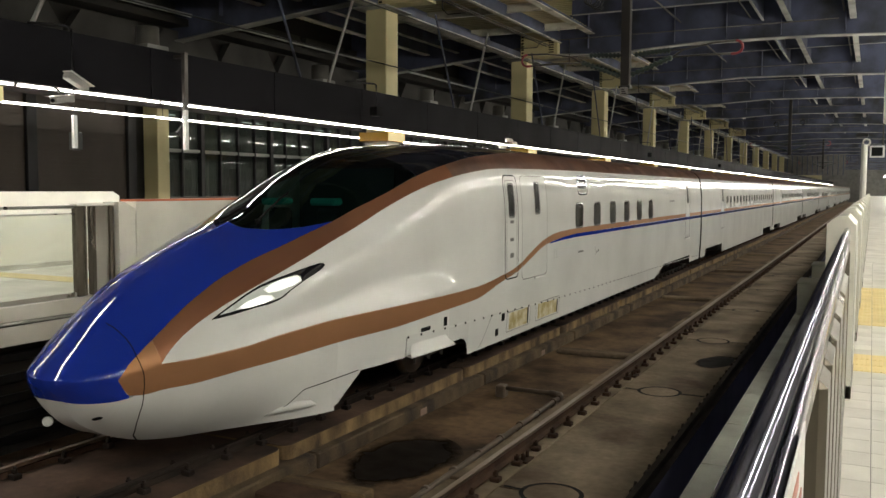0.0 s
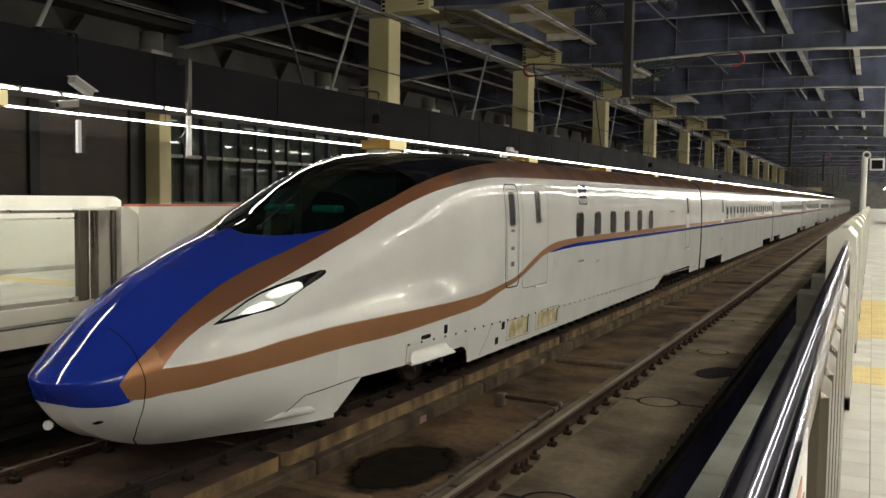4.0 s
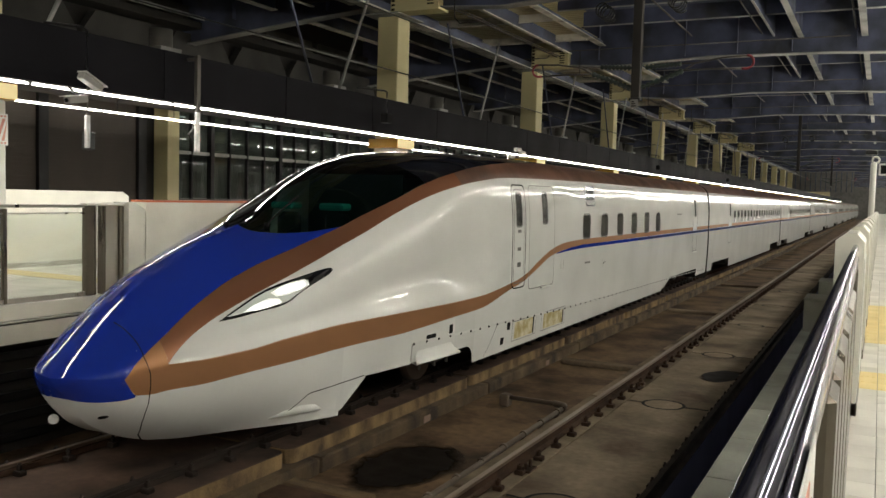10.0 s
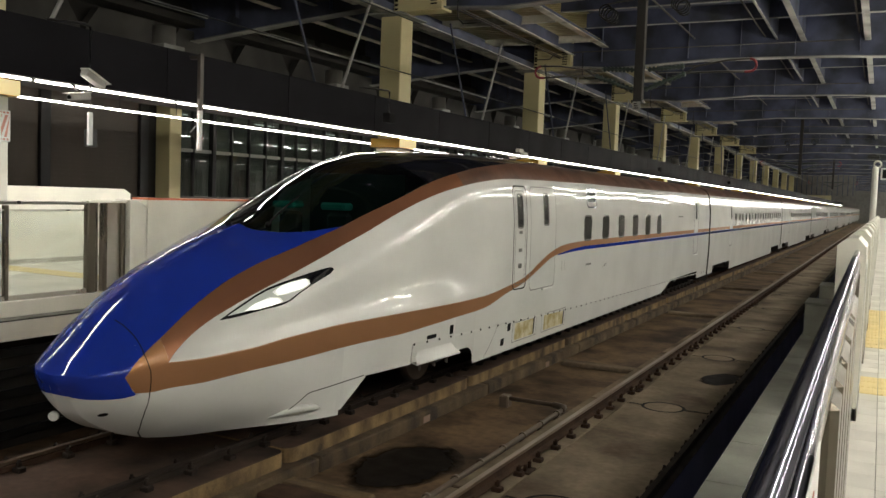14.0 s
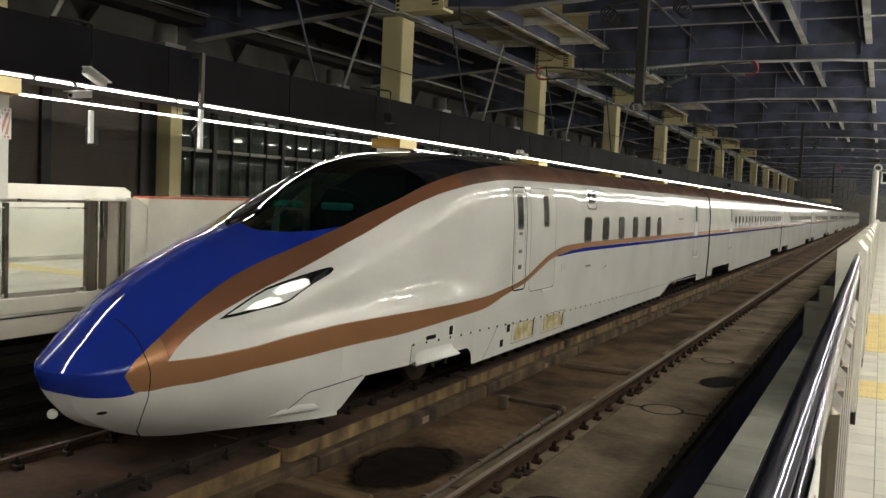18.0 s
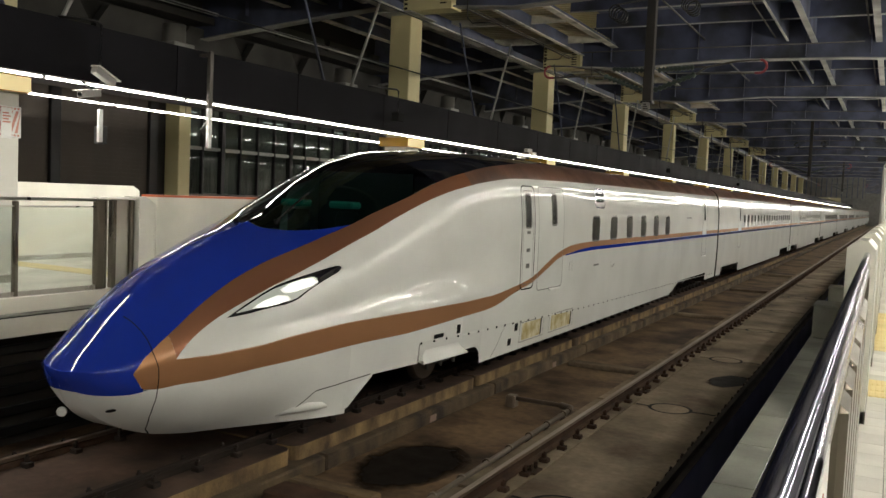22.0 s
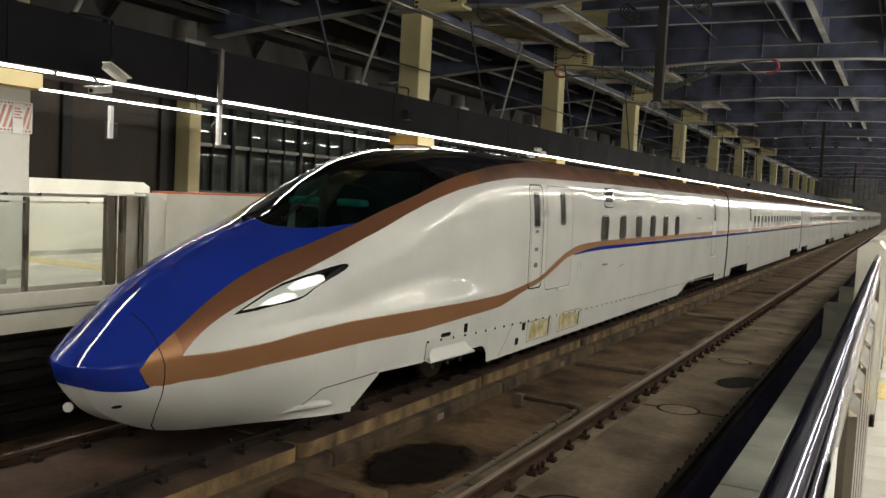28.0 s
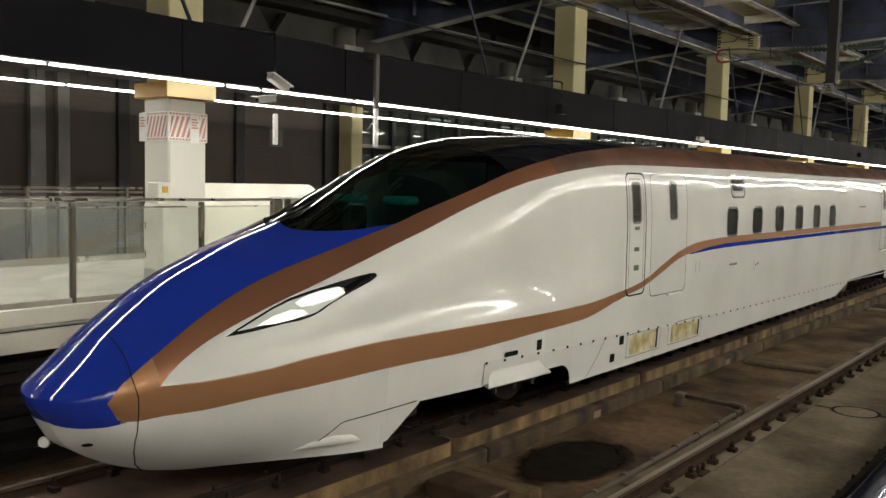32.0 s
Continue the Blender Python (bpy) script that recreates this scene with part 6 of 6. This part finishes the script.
def build_canopy_things():
    def cctv(y, z, turn, tilt, size, name="camera"):
        c = thing("security_camera", "white security camera in a box housing under the canopy", "camera", "security cameras", at=(-2.4, y, z))
        body = part("housing", Mesh().box(-0.06 * size, 0.06 * size, -0.2 * size, 0.2 * size, -0.05 * size, 0.05 * size, 0.012), CAMGREY, c)
        body.rotation_euler = (radians(tilt), 0, radians(turn))
        hood = part("hood", Mesh().box(-0.075 * size, 0.075 * size, -0.26 * size, 0.2 * size, 0.052 * size, 0.062 * size), COLWHITE, c)
        hood.rotation_euler = (radians(tilt), 0, radians(turn))
        lens = part("lens", Mesh().tube([(0, -0.2 * size, 0), (0, -0.215 * size, 0)], 0.032 * size, 10), SEAM, c)
        lens.rotation_euler = (radians(tilt), 0, radians(turn))
        return c

    c = cctv(8.26, 4.31, 190, 20, 1.0)
    part("drop_pipe", Mesh().tube([(0, -0.06, 0.05), (0, -0.06, 0.68), (-0.04, -0.12, 0.72), (-0.3, -0.5, 0.72)], 0.02, 8), BLACKMETAL, c)
    c = cctv(8.03, 4.05, 10, 9, 0.9)
    part("drop_pipe", Mesh().tube([(0, 0.05, 0.04), (-0.2, 0.05, 0.17)], 0.02, 8), BLACKMETAL, c)
    m = thing("pendant_sign", "white pendant bar with a black box behind", "sign", at=(-2.4, 8.21, 3.42))
    part("bar", Mesh().box(-0.03, 0.03, -0.03, 0.03, 0.0, 0.44, 0.008), PAPER, m)
    part("hanger", Mesh().tube([(0, 0, 0.44), (0, 0, 0.82)], 0.01, 6), GREYPIPE, m)
    part("box", Mesh().box(-0.12, -0.03, 0.0, 0.16, -0.02, 0.22, 0.01), BLACKMETAL, m)
    m = thing("mirror_pole", "grey hanging pole with a white end and a dark marker", "pole", at=(-2.4, 10.3, 3.48))
    part("pole", Mesh().box(-0.035, 0.035, -0.04, 0.04, 0.62, 1.5, 0.008), GREYPIPE, m)
    part("white_end", Mesh().box(-0.034, 0.034, -0.035, 0.035, 0.0, 0.62, 0.008), PAPER, m)
    part("arm", Mesh().box(-1.0, 0.02, -0.03, 0.03, 1.42, 1.47), GREYPIPE, m)
    mk = part("marker", Mesh().add([(-0.05, 0.02, 0.12), (-0.05, 0.17, 0.27), (-0.05, 0.02, 0.42), (-0.05, -0.13, 0.27), (-0.08, 0.02, 0.12), (-0.08, 0.17, 0.27), (-0.08, 0.02, 0.42), (-0.08, -0.13, 0.27)],
                                    [(3, 2, 1, 0), (4, 5, 6, 7), (0, 1, 5, 4), (1, 2, 6, 5), (2, 3, 7, 6), (3, 0, 4, 7)]), BLACKMETAL, m, "black diamond marker")
    part("marker_stripe", Mesh().box(-0.048, -0.044, 0.06, 0.12, 0.18, 0.22), RED, mk)
    for y in (15.95, 41.2, 62.0):
        m = thing("speaker", "small black box on a bent pipe over the fascia", "speaker", "canopy speakers", at=(-2.34, y, 4.53))
        part("box", Mesh().box(-0.09, 0.09, -0.12, 0.12, -0.1, 0.1, 0.015), SEAM, m)
        part("pipe", Mesh().tube([(0, 0, 0.1), (0, 0, 0.55), (-0.02, -0.05, 0.58), (-0.25, -0.8, 0.56)], 0.02, 8), BLACKMETAL, m)
    m = thing("camera_cluster", "cluster of small pale cameras on the fascia", "camera", at=(-2.4, 23.6, 4.22))
    part("bracket", Mesh().box(-0.2, 0.02, -0.05, 0.05, -0.02, 0.04), GREYPIPE, m)
    for d, z in ((-0.5, -0.12), (0.0, 0.1), (0.35, 0.02)):
        part("head", Mesh().box(-0.06, 0.06, d - 0.17, d + 0.17, z - 0.05, z + 0.05, 0.015), CABINET, m)
    part("stem", Mesh().tube([(0, 0, 0.02), (0, 0.02, 0.3)], 0.02, 8), BLACKMETAL, m)
    part("bar", Mesh().tube([(0, -0.5, -0.02), (0, 0.4, -0.02)], 0.02, 8), BLACKMETAL, m)
    # stand pipes and stays over the canopy
    y = 1.0
    while y < 95:
        d = thing("vent_pipe", "grey round vent pipe on the canopy roof", "vent pipe", "canopy vent pipes", at=(-6.5, y, 4.9))
        part("pipe", Mesh().tube([(0, 0, 0), (0, 0, 1.34)], 0.24, 14), VENTGREY, d)
        part("collar", Mesh().box(-0.3, 0.3, -0.3, 0.3, 0, 0.95, 0.01), FLANGE, d)
        y += 6.3
    y = 0.9
    while y < 95:
        r = thing("roof_stay", "pale slanted steel stay above the canopy", "stay", "canopy stays", at=(-4.0, y, 4.9))
        part("bar", Mesh().tube([(0, 0, 0), (0, 1.5, 2.95)], 0.035, 8), FLANGE, r)
        part("foot", Mesh().box(-0.12, 0.12, -0.1, 0.1, 0, 0.12, 0.01), CABINET, r)
        r2 = thing("roof_stay", "dark slanted steel brace above the canopy", "stay", "canopy braces", at=(-4.15, y - 0.45, 4.9))
        part("bar", Mesh().tube([(0, 0, 0), (0, -1.45, 2.95)], 0.03, 8), GIRDER, r2)
        part("foot", Mesh().box(-0.12, 0.12, -0.1, 0.1, 0, 0.1, 0.01), GIRDER, r2)
        y += 7.75
    for x, z in ((-4.92, 6.3), (-3.4, 7.2), (-6.8, 5.6), (-7.4, 5.61)):
        w = thing("hall_cable", "thin dark cable strung along the hall", "cable", "hall cables", at=(x, 0, z))
        part("cable", Mesh().tube([(0, -10 + 10.8 * k, 0.0 if k % 2 else -0.04) for k in range(16)], 0.018, 5), BLACKMETAL, w)
    for x, z, r in ((-6.2, 8.2, 0.03), (-4.2, 8.35, 0.025), (-4.05, 8.35, 0.02), (0.8, 8.9, 0.03), (3.2, 8.85, 0.025), (6.15, 8.85, 0.03)):
        w = thing("conduit", "thin grey conduit pipe under the deck", "pipe", "deck conduits", at=(x, 0, z))
        part("pipe", Mesh().tube([(0, -12, 0), (0, 110, 0)], r, 6), GREYPIPE, w)
        for k in range(11):
            part("clamp", Mesh().box(-0.02, 0.02, -0.42 + 10.8 * k, -0.38 + 10.8 * k, -0.04, 0.5), GIRDER, w)
    for k in range(8):
        w = thing("cross_conduit", "thin conduit pipe along a girder", "pipe", "girder conduits", at=(0, 10.1 + 10.8 * k, 8.45))
        part("pipe", Mesh().tube([(-8.5, 0, 0.0), (-5.9, 0, 0.0), (-5.7, 0, -0.12), (-4.6, 0, -0.12), (-4.4, 0, 0.1), (6.0, 0, 0.12)], 0.022, 6), GREYPIPE, w)
        part("drop", Mesh().tube([(-3.3, 0.05, 0.1), (-3.3, 0.1, -0.75), (-3.15, 0.12, -0.9), (-2.6, 0.12, -0.9)], 0.018, 6), BLACKMETAL, w)
    w = thing("cable_tray", "dark cable tray behind the canopy", "cable tray", at=(-7.6, 0, 5.45))
    part("tray", Mesh().box(-0.2, 0.2, Y_NEAR, 120, 0, 0.12), GIRDER, w)
    for k in range(24):
        part("strut", Mesh().box(-0.02, 0.02, -9 + 5.4 * k, -8.95 + 5.4 * k, -0.6, 0.0), GIRDER, w)


def insulator(parent, x0, x1, y, z0, z1):
    m, n = Mesh(), 9
    rad, pts = [], []
    for k in range(2 * n + 1):
        f = k / (2 * n)
        pts.append((x0 + (x1 - x0) * f, y, z0 + (z1 - z0) * f))
        rad.append(0.075 if k % 2 else 0.03)
    return part("insulator", m.tube(pts, rad, 12), INSUL, parent, "dark ribbed insulator")


def build_overhead():
    for y in (19.7, 62.9, 106.1):
        h = thing("overhead_support", "dark hanging post with insulators and feeder loops", "catenary support", "catenary supports", at=(2.05, y, 0))
        part("post", Mesh().box(-0.1, 0.1, -0.1, 0.1, 5.25, 9.44, 0.01), UNDER, h)
        part("post_foot", Mesh().box(-0.13, 0.13, -0.13, 0.13, 5.2, 5.26, 0.01), BLACKMETAL, h)
        tag = part("tag", Mesh().box(-0.09, 0.09, -0.135, -0.125, 5.02, 5.22, 0.004), CAMGREY, h, "white tag with dark bars")
        for k in range(3):
            part("lettering_bar", Mesh().box(-0.06, 0.05 - 0.02 * k, -0.139, -0.135, 5.06 + 0.05 * k, 5.085 + 0.05 * k), SEAM, tag)
        for s in (-1, 1):
            insulator(h, s * 0.12, s * 1.05, 0, 5.5, 5.85)
            insulator(h, s * 0.12, s * 0.95, 0.3, 6.0, 6.05)
            part("arm", Mesh().tube([(s * 0.95, 0.3, 6.05), (s * 1.35, 0.1, 6.02)], 0.02, 8), GREYPIPE, h)
            lo, hi, e = (s * 1.05, 0, 5.85), (s * 1.3, 0, 6.0), 2.62
            part("feeder_bar", Mesh().tube([lo, (s * 1.7, 0, 5.86), (s * 2.3, 0, 5.84)], 0.022, 8), GREYPIPE, h)
            part("feeder_bar", Mesh().tube([lo, hi, (s * 1.9, 0, 6.1), (s * 2.4, 0, 6.12)], 0.022, 8), GREYPIPE, h)
            bend = [(s * (2.4 + 0.14 * math.sin(t)) if k else s * 2.4, 0, 5.98 + 0.14 * math.cos(t)) for k, t in enumerate([j * math.pi / 8 for j in range(9)])]
            part("feeder_loop", Mesh().tube(bend + [(s * 2.3, 0, 5.84)], 0.028, 8), REDRUBBER, h, "red insulated loop")
        part("coil", Mesh().tube([(0.76 + 0.16 * math.cos(t), 0.1 + 0.03 * t, 7.46 + 0.16 * math.sin(t)) for t in [k * 0.5 for k in range(50)]], 0.02, 6), BLACKMETAL, h, "coiled black cable")
        part("coil", Mesh().tube([(-0.92 + 0.16 * math.cos(t), 0.1 + 0.03 * t, 7.36 + 0.16 * math.sin(t)) for t in [k * 0.5 for k in range(50)]], 0.02, 6), BLACKMETAL, h)
        part("coil_arm", Mesh().tube([(-0.92, 0.3, 7.56), (0.0, 0.3, 7.66), (0.76, 0.3, 7.66)], 0.02, 6), GREYPIPE, h)


def build_near_platform_things():
    pole = thing("camera_pole", "white pole with a camera on top behind the gates", "pole", at=(6.93, 30.0, PLAT))
    part("pole", Mesh().tube([(0, 0, 0), (0, 0, 3.05)], 0.09, 14), COLWHITE, pole)
    part("ring", Mesh().tube([(0.05 + 0.1 * math.cos(t), 0, 3.13 + 0.1 * math.sin(t)) for t in [k * math.pi / 8 for k in range(17)]], 0.03, 8), CABINET, pole)
    part("head", Mesh().box(-0.25, 0.1, -0.2, 0.2, 3.3, 3.42, 0.02), BLACKMETAL, pole)
    sign = thing("hanging_display", "small hanging display with a white frame", "sign", at=(7.28, 29.0, 4.05))
    part("frame", Mesh().box(-0.2, 0.2, -0.05, 0.05, -0.18, 0.18, 0.01), PAPER, sign)
    part("face", Mesh().box(-0.15, 0.15, -0.056, -0.05, -0.13, 0.13), SEAM, sign)
    part("hanger", Mesh().tube([(0.15, 0, 0.18), (0.15, 0, 5.4)], 0.02, 6), GREYPIPE, sign)
    sign = thing("hanging_sign", "white hanging platform sign seen edge-on", "sign", at=(7.42, 20.0, 4.3))
    part("panel", Mesh().box(-0.07, 0.07, -0.6, 0.6, 0.0, 1.0, 0.02), PAPER, sign)
    part("hanger", Mesh().tube([(0, 0, 1.0), (0, 0, 5.3)], 0.02, 6), GREYPIPE, sign)
    end = thing("end_bulkhead", "pale ribbed cladding above the tracks at the hall's end", "cladding", at=(0, 150.0, 0))
    part("panel", Mesh().box(-7.0, 3.2, 0, 0.2, 5.2, 9.5), EASTWALL, end)
    for k in range(14):
        part("rib", Mesh().box(-6.9 + 0.75 * k, -6.78 + 0.75 * k, -0.2, -0.002, 5.2, 9.5), GIRDER, end)


build_track_things()
build_far_platform_things()
build_canopy_things()
build_overhead()
build_near_platform_things()


# ---- what moves: the train stands, then draws out towards the camera ----
TRAIN_RUN = ((0, 0.0), (10, 0.0), (20, 0.0), (27.6, 0.0), (28.0, -0.03), (28.5, -0.105), (29.0, -0.225), (29.5, -0.40), (30.0, -0.615), (30.5, -0.89), (31.0, -1.24), (31.5, -1.71), (32.0, -2.22))


def motions():
    walk(lead, [(t, pose(0, TRAIN_Y + d, 0)) for t, d in TRAIN_RUN])
    for car, at in zip(cars, CAR_AT):
        walk(car, [(t, pose(0, TRAIN_Y + at + d, 0)) for t, d in TRAIN_RUN])


motions()
